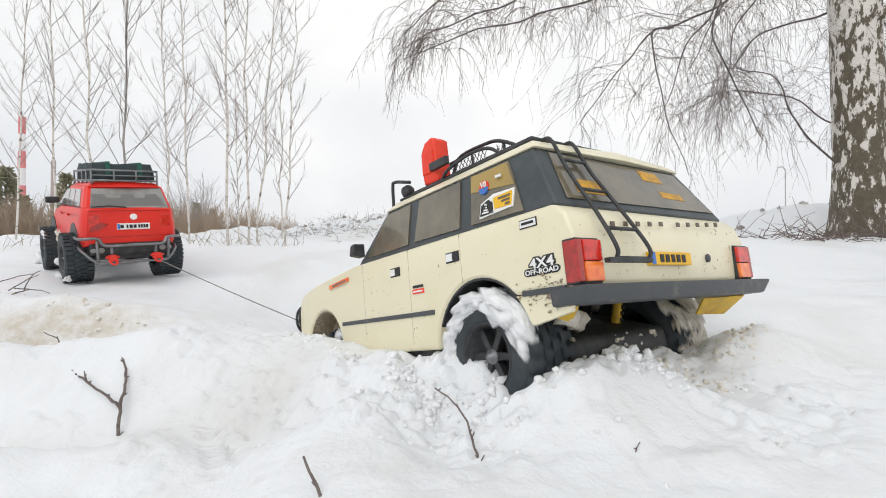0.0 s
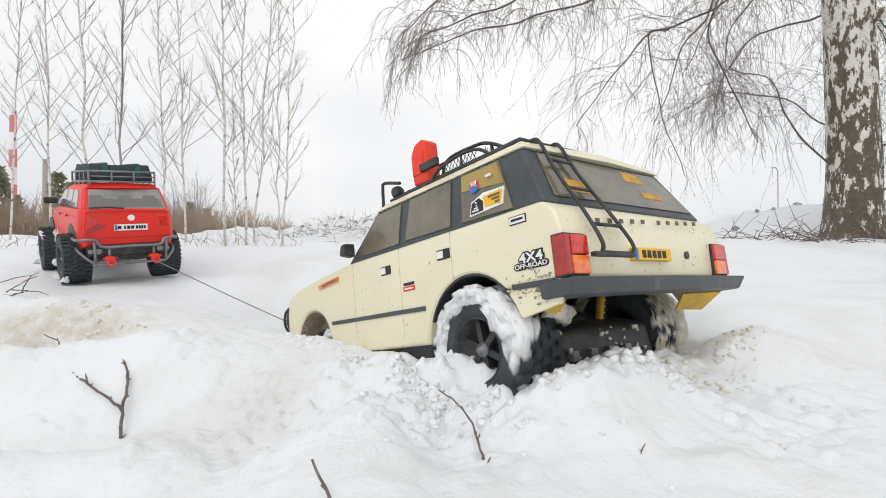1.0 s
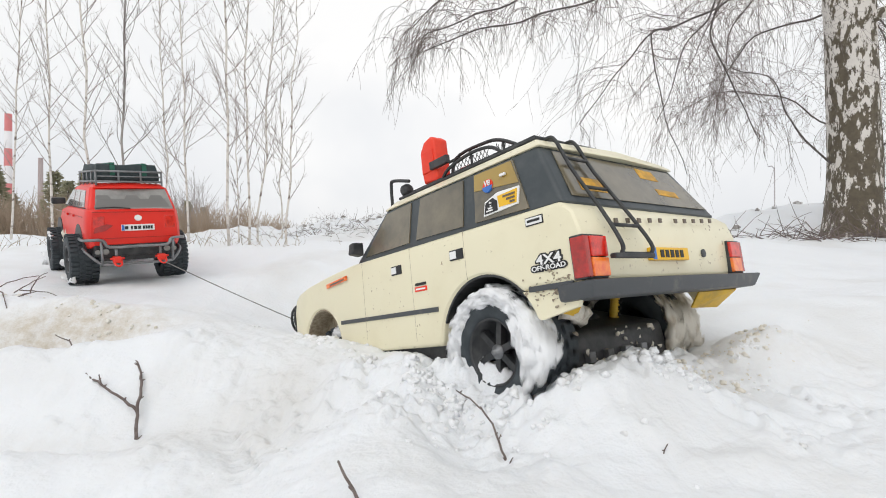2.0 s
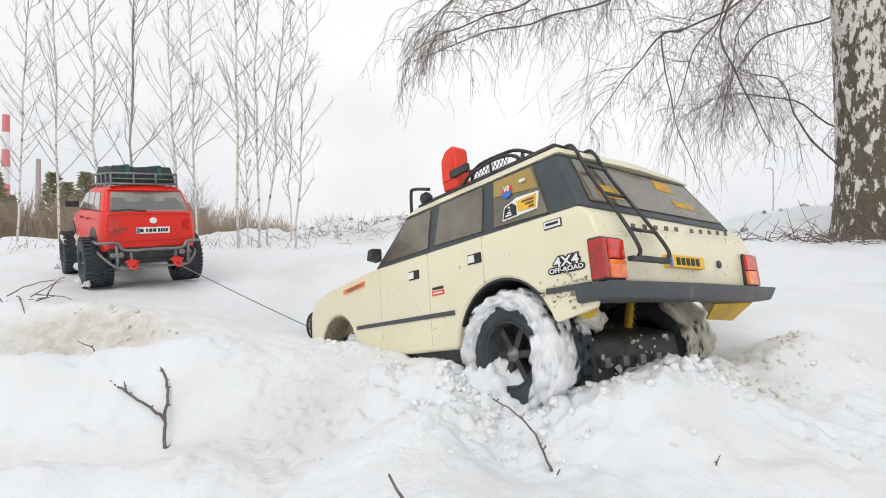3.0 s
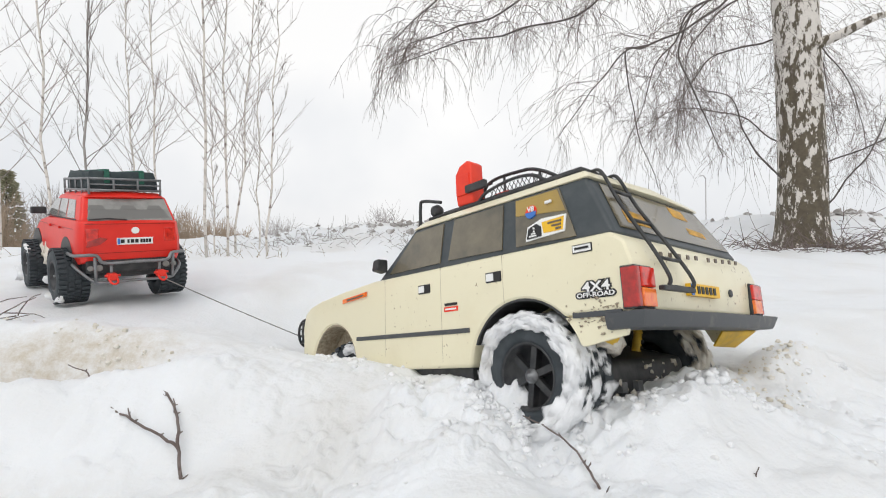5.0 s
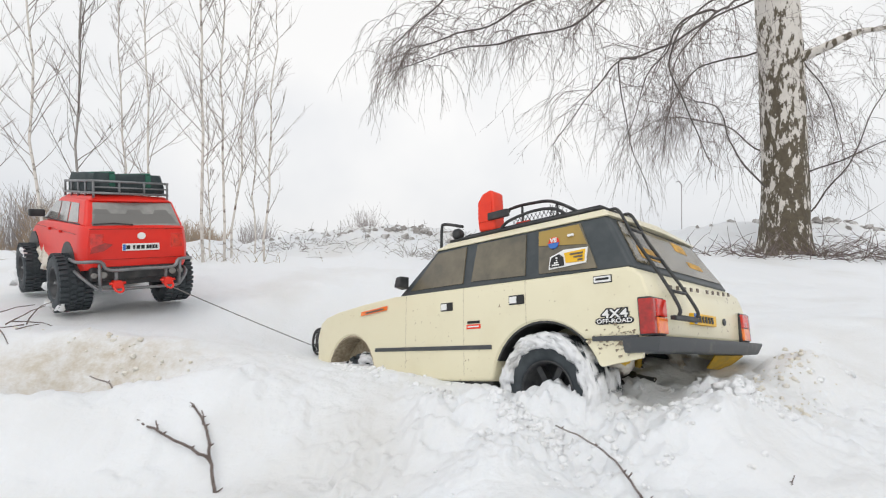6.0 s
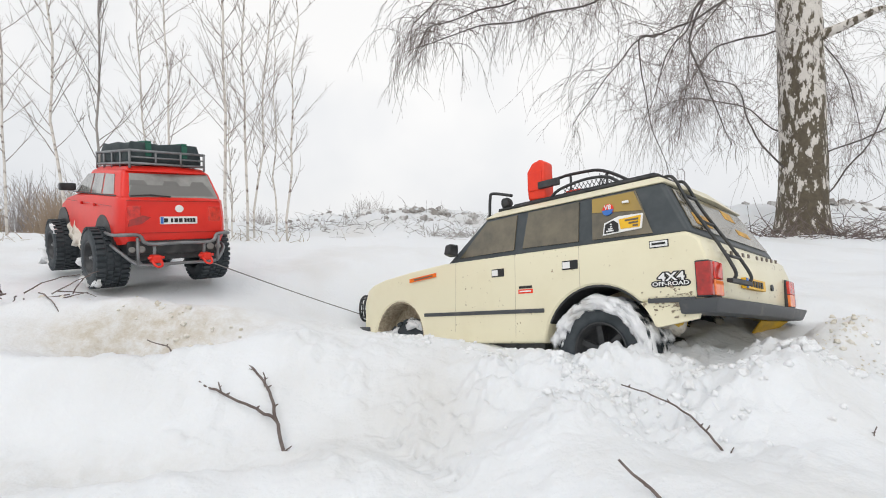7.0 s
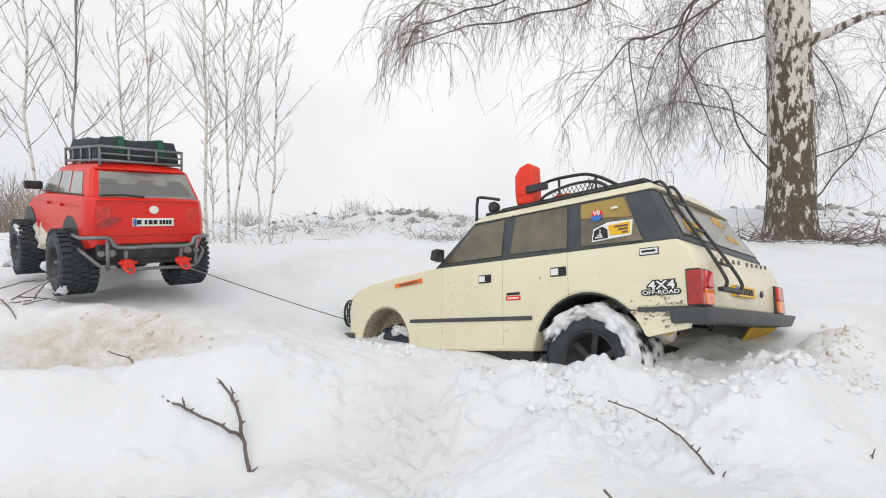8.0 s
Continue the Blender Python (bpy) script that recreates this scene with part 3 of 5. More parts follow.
            part("latch", both(x - 0.0005, x + 0.0078, YL - 0.001, YL + 0.0014, 0.0318, 0.0382), WHITE, plate)
        part("mirror", bevelled(hull([shift_to_right(p) if mir else p for p in ((0.295, YL - 0.004, 0.061), (0.309, YL - 0.004, 0.061), (0.307, YL + 0.010, 0.063), (0.297, YL + 0.010, 0.063))],
                                     [shift_to_right(p) if mir else p for p in ((0.295, YL - 0.004, 0.076), (0.307, YL - 0.004, 0.074), (0.305, YL + 0.009, 0.075), (0.296, YL + 0.009, 0.076))]), 0.002), BLACK, car, "black door mirror")
        # tail lights
        part("light_surround", both(0.0035, 0.0148, YL - 0.023, YL + 0.0012, -0.0030, 0.0272, 0.0012), BLACK, car)
        tl = part("tail_light", both(0.0020, 0.0140, YL - 0.0040, YL + 0.0018, -0.0018, 0.0260, 0.0012), DARKLENS, car, "dark red side of the tail light")
        part("lens", both(0.0012, 0.0050, YL - 0.0224, YL - 0.0042, 0.0118, 0.0258, 0.0010), REDLENS, tl, "red stop lens")
        part("lens", both(0.0012, 0.0050, YL - 0.0224, YL - 0.0042, -0.0016, 0.0113, 0.0010), ORANGELENS, tl, "amber turn lens")
    # rear bumper
    bp = bevelled(hull([(0.000, YL + 0.003, -0.0155), (-0.005, YM, -0.0155), (0.000, YR - 0.014, -0.0155), (0.028, YR - 0.006, -0.0165), (0.012, YM, -0.0165), (0.028, YL + 0.003, -0.0165)],
                       [(-0.003, YL + 0.004, -0.0035), (-0.007, YM, -0.0035), (-0.004, YR - 0.022, -0.0035), (0.030, YR - 0.006, -0.0040), (0.012, YM, -0.0035), (0.030, YL + 0.002, -0.0040)]), 0.0025, 2, 40)
    part("rear_bumper", bp, BUMPER, car, "worn dark grey rear bumper", True).data.set_sharp_from_angle(angle=radians(40))
    part("inner_flap", slab([(0.010, YR + 0.004, -0.017), (0.022, YR + 0.052, -0.017), (0.032, YR + 0.050, -0.030), (0.030, YR + 0.006, -0.032)], 0.0015), YELLOW, car, "yellow inside of the body shell")
    part("inner_flap", slab([(0.034, YL - 0.036, -0.012), (0.036, YL - 0.014, -0.014), (0.046, YL - 0.016, -0.022), (0.044, YL - 0.034, -0.027)], 0.0015), YELLOW, car, "yellow inside of the body shell")
    # plate, lettering bars, lock
    np_ = part("number_plate", box(0.0018, 0.0060, -0.0385, 0.0165, 0.0092, 0.0190, 0.0006), PLATE, car, "yellow number plate with dark bars")
    part("plate_band", box(0.0012, 0.0022, 0.0115, 0.0160, 0.0096, 0.0186), BLUE, np_)
    for k in range(5):
        y = 0.0050 - k * 0.0074
        part("plate_bar", box(0.0012, 0.0022, y - 0.0046, y, 0.0112, 0.0170), INK, np_)
    for k in range(10):
        y = 0.0540 - k * 0.0152 - (0.009 if k > 4 else 0)
        part("name_bar", box(0.0050, 0.0062, y - 0.0044, y, 0.0366 + 0.0007 * k, 0.0402 + 0.0007 * k, 0.0003), BROWN_INK, car)
    part("lock", lathe([(0.0034, 0), (0.0034, 0.0015), (0.002, 0.002), (0.0001, 0.002)], sides=16), BUMPER, car).matrix_basis = pose(0.0062, -0.0715, 0.0155, 0, 0, 90)
    # ladder
    l1, l2 = 0.0670, 0.0300
    ladder = tagged(new("ladder"), "black tubular rear ladder")
    ladder.parent = car
    for y, e in ((l1, -0.002), (l2, 0.010)):
        rod("rail", curve_pts([(0.054, y + e, zt + 0.006), (0.047, y + e, zt + 0.009), (0.039, y + e, zt + 0.005), (0.027, y + e * 0.8, 0.082), (0.006, y + e * 0.4, 0.045), (-0.006, y, 0.020), (-0.005, y, 0.0125)], 5), 0.0015, BLACK, ladder)
    for z, x in ((0.092, 0.0315), (0.066, 0.0185), (0.034, 0.0005), (0.0125, -0.005)):
        k = (z - 0.0125) / 0.083
        rod("rung", [(x, l1 - 0.002 * k, z), (x, l2 + 0.010 * k, z)], 0.0014, BLACK, ladder)
    part("foot_bar", box(-0.007, -0.002, l2 - 0.002, l1 + 0.010, 0.0095, 0.0130, 0.001), BLACK, ladder)
    # roof rack
    rack = tagged(new("roof_rack"), "black tubular roof rack with mesh sides")
    rack.parent = car
    zb = zt + 0.0105
    ya, yb = YL - 0.024, -0.020
    rod("lower_rail", [(0.052, ya, zb), (0.245, ya, zb), (0.249, ya - 0.004, zb), (0.249, yb + 0.004, zb), (0.245, yb, zb), (0.052, yb, zb), (0.052, ya, zb)], 0.0017, BLACK, rack)
    rod("front_hoop", curve_pts([(0.261, ya, zb - 0.006), (0.260, ya, zb + 0.018), (0.255, ya, zb + 0.0225), (0.226, ya, zb + 0.0145)], 5), 0.0018, BLACK, rack)
    ym = 0.030
    rod("upper_rail", curve_pts([(0.088, ym, zb), (0.098, ym, zb + 0.012), (0.126, ym, zb + 0.030), (0.150, ym, zb + 0.036), (0.196, ym, zb + 0.034), (0.206, ym, zb + 0.004)], 5), 0.0018, BLACK, rack)
    rod("upper_rail", curve_pts([(0.088, ya, zb), (0.104, ya, zb + 0.010), (0.130, ya, zb + 0.0125), (0.160, ya, zb + 0.008), (0.172, ya, zb)], 5), 0.0016, BLACK, rack)
    rod("rail_post", [(0.126, ym, zb), (0.126, ym, zb + 0.030)], 0.0014, BLACK, rack)
    rod("rail_post", [(0.172, ym, zb), (0.172, ym, zb + 0.035)], 0.0014, BLACK, rack)
    rod("side_rail", curve_pts([(0.222, ym, zb + 0.002), (0.232, ym, zb + 0.026), (0.215, ym, zb + 0.033), (0.19, ym, zb + 0.034)], 4), 0.0016, BLACK, rack)
    for x in (0.065, 0.10, 0.135, 0.17, 0.205, 0.235):
        rod("cross_bar", [(x, ya, zb), (x, yb, zb)], 0.0014, BLACK, rack)
    v, f = [], []
    for k in range(9):
        x = 0.096 + k * 0.0045
        top = zb + 0.010 + 0.020 * min(1, (x - 0.094) / 0.032)
        sweep(v, f, [(x, ym, zb), (min(x + 0.014, 0.135), ym, top)], [0.0004, 0.0004], 3)
        sweep(v, f, [(x + 0.010, ym, zb), (x, ym, top - 0.002)], [0.0004, 0.0004], 3)
    for k in range(10):
        x = 0.104 + k * 0.005
        sweep(v, f, [(x, ya, zb), (x + 0.007, ya, zb + 0.010)], [0.0004, 0.0004], 3)
        sweep(v, f, [(x + 0.007, ya, zb), (x, ya, zb + 0.010)], [0.0004, 0.0004], 3)
    part_mesh("mesh_side", mesh_of("mesh_side", v, f), BLACK, rack, "fine black wire mesh")["kind"] = "stuff"
    part("tray", box(0.055, 0.225, yb + 0.002, ya - 0.002, zb - 0.002, zb + 0.004, 0.001), BLACK, rack)
    part("lamp", lathe([(0.004, -0.004), (0.007, 0.0), (0.007, 0.005), (0.0001, 0.006)], sides=16), BLACK, rack, "round black roof lamp", True).matrix_basis = pose(0.236, ya - 0.005, zb + 0.008, 0, 0, -90)
    # jerrycan on the rack
    can = part("jerrycan", bevelled(prism([(0.180, zb + 0.003), (0.203, zb + 0.004), (0.205, zb + 0.018), (0.205, zb + 0.038), (0.198, zb + 0.047), (0.187, zb + 0.050), (0.181, zb + 0.046)], 0.052, 0.070), 0.003, 3, 40), CAN, rack, "bright orange-red plastic jerrycan", True)
    can.data.set_sharp_from_angle(angle=radians(40))
    part("can_rib", bevelled(box(0.1835, 0.2025, 0.0695, 0.0712, zb + 0.014, zb + 0.036), 0.001), CAN, rack)
    part("can_strap", box(0.160, 0.187, 0.0690, 0.0740, zb + 0.014, zb + 0.022, 0.001), BLACK, rack)
    part("shovel_head", box(0.142, 0.160, 0.030, 0.060, zb + 0.004, zb + 0.009, 0.002), CAN, rack, "red tool lying on the rack")
    # stickers on the left side
    s1 = part("badge", bevelled(box(0.0215, 0.0500, YL - 0.0005, YL + 0.0003, 0.0082, 0.0120), 0.0002), INK, car, "black and white lettered badge")
    for word, x, z, size in (("4X4", 0.0345, 0.0152, 0.0098), ("OFF-ROAD", 0.0355, 0.0096, 0.0047)):
        at = Matrix.Translation((x, YL + 0.0004, z)) @ LEFT_FACE @ Matrix.Diagonal((1.35, 1, 1, 1))
        lettering(word, at, size, INK, s1, "letter_edge", 0.0010)
        lettering(word, Matrix.Translation((0, 0.0003, 0)) @ at, size, WHITE, s1)
    s2 = part("badge", box(0.0350, 0.0520, YL - 0.0005, YL + 0.0006, 0.0415, 0.0480, 0.0003), INK, car, "small white badge with a dark rim")
    part("badge_face", box(0.0358, 0.0512, YL, YL + 0.0010, 0.0423, 0.0472), WHITE, s2)
    part("badge_bar", box(0.0375, 0.0495, YL, YL + 0.0013, 0.0440, 0.0458), INK, s2)
    s3 = part("badge", box(0.1800, 0.1990, YL - 0.0005, YL + 0.0006, 0.0100, 0.0145, 0.0003), CAN, car, "small red badge")
    part("badge_bar", box(0.1820, 0.1970, YL, YL + 0.0009, 0.0115, 0.0130), WHITE, s3)
    part("badge_bar", box(0.1810, 0.1980, YL - 0.0005, YL + 0.0006, 0.0155, 0.0180), INK, s3)
    s4 = part("badge", slab([(0.382, YL + 0.0007, 0.0345), (0.382, YL + 0.0007, 0.0395), (0.330, YL + 0.0007, 0.0435), (0.330, YL + 0.0007, 0.0385)], 0.001), ORANGELENS, car, "orange slanted badge on the front wing")
    part("badge_bar", slab([(0.372, YL + 0.0010, 0.0365), (0.372, YL + 0.0010, 0.0385), (0.336, YL + 0.0010, 0.0412), (0.336, YL + 0.0010, 0.0395)], 0.001), BROWN_INK, s4)
    w = part("window_sticker", side_pane([(0.0985, 0.0600), (0.0975, 0.0720), (0.0830, 0.0770), (0.0590, 0.0760), (0.0600, 0.0620)][::-1], 0.0020), WHITE, car, "white edged sticker in black and amber")
    part("sticker_field", side_pane([(0.0970, 0.0615), (0.0960, 0.0705), (0.0880, 0.0735), (0.0830, 0.0700), (0.0820, 0.0620)][::-1], 0.0026), INK, w)
    part("sticker_field", side_pane([(0.0800, 0.0640), (0.0825, 0.0735), (0.0610, 0.0745), (0.0615, 0.0635)][::-1], 0.0026), PLATE, w)
    for k in range(3):
        part("sticker_bar", side_pane([(0.0760 - 0.004 * k, 0.0722 - 0.003 * k), (0.0760 - 0.004 * k, 0.0706 - 0.003 * k), (0.063, 0.0706 - 0.003 * k), (0.063, 0.0722 - 0.003 * k)], 0.0031), BROWN_INK, w)
    for k in range(4):
        part("sticker_bar", side_pane([(0.0945 - 0.002 * k, 0.0628 + 0.002 * k), (0.0945 - 0.002 * k, 0.0640 + 0.002 * k), (0.087 + 0.001 * k, 0.0640 + 0.002 * k), (0.087 + 0.001 * k, 0.0628 + 0.002 * k)][::-1], 0.0031), WHITE, w)
    v8 = part("round_sticker", side_pane([(0.0945 + 0.0060 * math.cos(a), 0.0855 + 0.0056 * math.sin(a)) for a in [2 * math.pi * k / 20 for k in range(20)]][::-1], 0.0020), CAN, car, "round red and blue sticker")
    part("sticker_field", side_pane([(0.0945 + 0.0058 * math.cos(a), 0.0852 + 0.0054 * math.sin(a)) for a in [math.pi * (1 + k / 10) for k in range(11)]][::-1], 0.0025), BLUE, v8)
    lettering("V8", Matrix.Translation((0.0945, on_side(0, 0.0875, 0.0028)[1], 0.0875)) @ Matrix.Rotation(radians(9.6), 4, "X") @ LEFT_FACE, 0.0066, WHITE, v8)
    part("sticker_bar", side_pane([(0.0790, 0.0885), (0.0790, 0.0905), (0.0730, 0.0905), (0.0730, 0.0885)], 0.0025), WHITE, car)
    # running gear
    axle = tagged(new("rear_axle"), "black rear axle with gear housing")
    axle.parent = car
    rod("axle_tube", [(0.107, 0.06, -0.050), (0.107, YR + 0.02, -0.052)], 0.0095, BLACK, axle)
    part("gear_housing", bevelled(lathe([(0.008, -0.03), (0.021, -0.016), (0.025, 0.0), (0.021, 0.016), (0.008, 0.03)], (0.104, 0.004, -0.054), 24), 0.001), BLACK, axle, "", True)
    part("gearbox", [blob(b_, (0.118, -0.012, -0.040), 0.025, 0.35, 5.0, 3, (1.0, 1.7, 0.9)), b_][-1] if (b_ := bmesh.new()) is not None else None, BLACK, axle, "", True)
    part("skid_plate", bevelled(hull([(0.060, 0.044, -0.092), (0.058, -0.092, -0.094), (0.170, -0.086, -0.094), (0.170, 0.042, -0.092)], [(0.064, 0.042, -0.040), (0.064, -0.090, -0.038), (0.170, -0.084, -0.014), (0.170, 0.040, -0.014)]), 0.006, 3), BLACK, axle, "black axle casing smeared with wet snow", True)
    part("skid_bolt", [add_box(b_, 0.0575, 0.066, y_ - 0.004, y_ + 0.004, -0.064, -0.056) for y_ in (0.03, 0.005, -0.02, -0.045)][0] if (b_ := bmesh.new()) is not None else None, STEEL, axle)
    bm = bmesh.new()
    rnd = random.Random(31)
    for k in range(60):
        blob(bm, (0.060 + rnd.uniform(-0.002, 0.006), rnd.uniform(-0.088, 0.04), rnd.uniform(-0.088, -0.040)), rnd.choice((0.0008, 0.0012, 0.002, 0.003)), 0.9, k * 1.3, 1, (0.5, 1.3, 1))
    part("stuck_snow", bm, DIRTY, axle, "bits of dirty snow on the axle", True)["kind"] = "stuff"
    for y in (0.034, -0.058):
        rod("shock", [(0.098, y, -0.052), (0.088, y - 0.004, 0.0)], 0.0045, YELLOW, axle, 12, "yellow shock absorber")
        v, f = [], []
        sweep(v, f, [(0.098 - 0.01 * k / 60 + 0.0068 * math.cos(k * 0.8), y - 0.004 * k / 60, -0.050 + 0.045 * k / 60 + 0.0068 * math.sin(k * 0.8) * 0.4) for k in range(60)], [0.0011] * 60, 5)
        part_mesh("spring", mesh_of("spring", v, f), BLACK, axle)
    part("mud_lump", [blob(b_, (0.050, 0.058, -0.022), 0.008, 0.6, 4.0, 2), blob(b_, (0.06, 0.035, -0.026), 0.008, 0.6, 8.0, 2), b_][-1] if (b_ := bmesh.new()) is not None else None, DIRTY, car, "dirty snow packed under the wing", True)
    bm = bmesh.new()
    rnd = random.Random(17)
    for k in range(130):
        x, z = 0.010 + abs(rnd.gauss(0, 0.020)), -0.004 + rnd.gauss(0, 0.005) - 0.004 * rnd.random()
        blob(bm, (x, YL + 0.0006, z), rnd.choice((0.0004, 0.0005, 0.0007, 0.0011)), 0.9, k * 1.9, 1, (1.6, 0.25, 1))
    part("mud_spatter", bm, SPLASH, car, "brown mud spatter round the rear corner", True)["kind"] = "stuff"
    # front guard with lamps
    guard = tagged(new("front_guard"), "black tubular front guard")
    guard.parent = car
    for y, s in ((YL - 0.018, 1), (YR + 0.018, -1)):
        ring = [(0.506 - 0.010 * (math.cos(k * math.pi / 12) * s < -2), y + 0.018 * math.cos(k * math.pi / 12), 0.006 + 0.019 * math.sin(k * math.pi / 12)) for k in range(25)]
        ring = [(px - 8.0 * max(0, (py - y) * s) ** 2 * 3, py, pz) for px, py, pz in ring]
        rod("guard_hoop", ring, 0.0018, BLACK, guard)
        rod("guard_hoop", [(px - 0.012, y + (py - y) * 1.04, pz) for px, py, pz in ring], 0.0016, BLACK, guard)
        for dz in (-0.013, -0.004, 0.005, 0.014):
            half = 0.018 * math.sqrt(1 - (dz / 0.0195) ** 2)
            rod("guard_bar", [(0.506 - (0.0105 if k * s > 0.5 else 0.0027 if k * s > 0 else 0) * (half / 0.021) ** 2, y + half * k, 0.006 + dz) for k in (-1, -0.5, 0, 0.5, 1)], 0.0009, BLACK, guard)
        for dy in (-0.010, 0.0, 0.010):
            half = 0.019 * math.sqrt(1 - (dy / 0.019) ** 2)
            dx = 24.0 * max(0, dy * s) ** 2
            rod("guard_bar", [(0.506 - dx, y + dy, 0.006 - half), (0.506 - dx, y + dy, 0.006 + half)], 0.0009, BLACK, guard)
        for k in (3, 9, 15, 21):
            px, py, pz = ring[k]
            rod("guard_stay", [(px, py, pz), (0.484, y + (py - y) * 0.9, pz * 0.95)], 0.0014, BLACK, guard)
    rod("guard_rail", [(0.506, YL - 0.037, -0.010), (0.506, YR + 0.037, -0.010)], 0.0018, BLACK, guard)
    part("front_bumper", box(0.470, 0.498, YR - 0.002, YL + 0.002, -0.036, -0.022, 0.003), BUMPER, car)
    return car


CREAM_CAR = build_cream_car()
WHEEL_RL = build_wheel(CREAM_CAR, "wheel", pose(0.107, YL - 0.0255, -0.0485), snow=1100, seed=3, cover=0.3)
WHEEL_RR = build_wheel(CREAM_CAR, "wheel", pose(0.107, YR + 0.0200, -0.0480), snow=1300, seed=8, cover=0.55, out=-1, cake=DIRTY)
WHEEL_FL = build_wheel(CREAM_CAR, "wheel", pose(0.406, YL - 0.040, -0.062, 0, 0, 12), snow=300, seed=5, w=0.042)
WHEEL_FR = build_wheel(CREAM_CAR, "wheel", pose(0.406, YR + 0.040, -0.062, 0, 0, 12), snow=60, seed=6, w=0.042, out=-1)


# ---- the red car ----
RW = 0.0775


def build_red_car():
    car = thing("toy_estate_car", "red radio-controlled estate car with big tyres standing on the snow", "toy car")
    # lower body: sections along x, each a half outline (y, z) mirrored
    def section(x, w, zb, zs, zt, crown=0.0):
        half = [(w * 0.93, zb), (w, zb + (zs - zb) * 0.35), (w * 0.995, zs), (w * 0.95, zt - 0.003), (w * 0.90, zt), (w * 0.45, zt + crown)]
        return [(x, y, z) for y, z in half] + [(x, -y, z) for y, z in half[::-1]]
    secs = [section(-0.003, RW * 0.90, 0.004, 0.04, 0.068, 0.0), section(0.004, RW * 0.98, -0.002, 0.04, 0.071, 0.001), section(0.03, RW, -0.006, 0.04, 0.073, 0.001), section(0.16, RW, -0.006, 0.040, 0.072, 0.0),
            section(0.255, RW, -0.006, 0.040, 0.069, 0.002), section(0.33, RW * 0.98, -0.006, 0.036, 0.060, 0.006), section(0.39, RW * 0.92, -0.006, 0.030, 0.046, 0.006), section(0.402, RW * 0.8, 0.0, 0.025, 0.036, 0.003)]
    bm, rings = bmesh.new(), []
    for s in secs:
        rings.append([bm.verts.new(p) for p in s])
    n = len(rings[0])
    for a, b in zip(rings, rings[1:]):
        for k in range(n):
            bm.faces.new((a[k], a[(k + 1) % n], b[(k + 1) % n], b[k]))
    bm.faces.new(rings[0]), bm.faces.new(rings[-1][::-1])
    bmesh.ops.recalc_face_normals(bm, faces=bm.faces)
    body = part("body", bm, RED, car, "glossy red body shell with scuffs", True)
    body.data.set_sharp_from_angle(angle=radians(38))
    for y in (RW - 0.0035, -RW + 0.0035):
        s = 1 if y > 0 else -1
        for cx in (0.078, 0.335):
            # Solid black half discs put the shade of the arch openings into colour.
            o = arch(cx, -0.010, 0.050, 0, 180, 16)
            part("wheel_arch", hull([(x, y - s * 0.03, z) for x, z in o], [(x, y + s * 0.0037, z) for x, z in o]), BLACK, car, "black half disc standing in for the shaded wheel arch opening")
    # glasshouse
    zt = 0.1145
    gh = hull([(0.003, RW * 0.93, 0.069), (0.003, -RW * 0.93, 0.069), (0.285, -RW * 0.92, 0.069), (0.285, RW * 0.92, 0.069)], [(0.030, RW * 0.81, zt), (0.030, -RW * 0.81, zt), (0.195, -RW * 0.79, zt), (0.195, RW * 0.79, zt)])
    g = part("glasshouse", bevelled(gh, 0.006, 3, 30), RED, car, "red pillars and roof", True)
    g.data.set_sharp_from_angle(angle=radians(38))
    part("roof", bevelled(hull([(0.024, RW * 0.78, zt - 0.003), (0.018, 0, zt - 0.003), (0.024, -RW * 0.78, zt - 0.003), (0.2, -RW * 0.77, zt - 0.003), (0.2, RW * 0.77, zt - 0.003)], [(0.034, RW * 0.68, zt + 0.006), (0.030, 0, zt + 0.008), (0.034, -RW * 0.68, zt + 0.006), (0.19, -RW * 0.66, zt + 0.006), (0.19, RW * 0.66, zt + 0.006)]), 0.003, 2, 30), RED, car, "", True)
    def rear(y, k, out=0.001):
        return (0.003 + 0.027 * k - out, y, 0.069 + (zt - 0.069) * k)
    part("rear_window", bevelled(slab([rear(RW * 0.79, 0.04), rear(-RW * 0.86, 0.04), rear(-RW * 0.76, 0.92), rear(RW * 0.71, 0.88)], 0.002), 0.0006), CLEAR, car, "pale grey rear window with seats behind")
    for y in (0.046, 0.0, -0.040):
        part("headrest", bevelled(slab([rear(y + 0.013, 0.47, 0.0014), rear(y - 0.013, 0.47, 0.0014), rear(y - 0.009, 0.64, 0.0014), rear(y + 0.009, 0.64, 0.0014)], 0.001), 0.0003), SEAT, car)
    part("seat_back", bevelled(slab([rear(RW * 0.80, 0.12, 0.0012), rear(-RW * 0.80, 0.12, 0.0012), rear(-RW * 0.70, 0.48, 0.0012), rear(RW * 0.70, 0.48, 0.0012)], 0.001), 0.0003), SEAT, car)
    rod("wiper", [rear(0.006, 0.08, 0.003), rear(0.032, 0.14, 0.003), rear(0.060, 0.10, 0.003)], 0.0011, BLACK, car, 6)
    def side(x, k, s, out=0.0008):
        return (x, s * (RW * (0.93 - 0.12 * k) + out), 0.069 + (zt - 0.069) * k)
    for s in (1, -1):
        for c in (((0.268, 0.10), (0.205, 0.82), (0.170, 0.84), (0.170, 0.10)), ((0.163, 0.10), (0.163, 0.84), (0.112, 0.84), (0.106, 0.10)), ((0.098, 0.10), (0.104, 0.84), (0.058, 0.82), (0.040, 0.12))):
            pts = [side(x, k, s) for x, k in c]
            part("window", slab(pts[::-1] if s > 0 else pts, 0.0015), CLEAR, car, "pale side window")
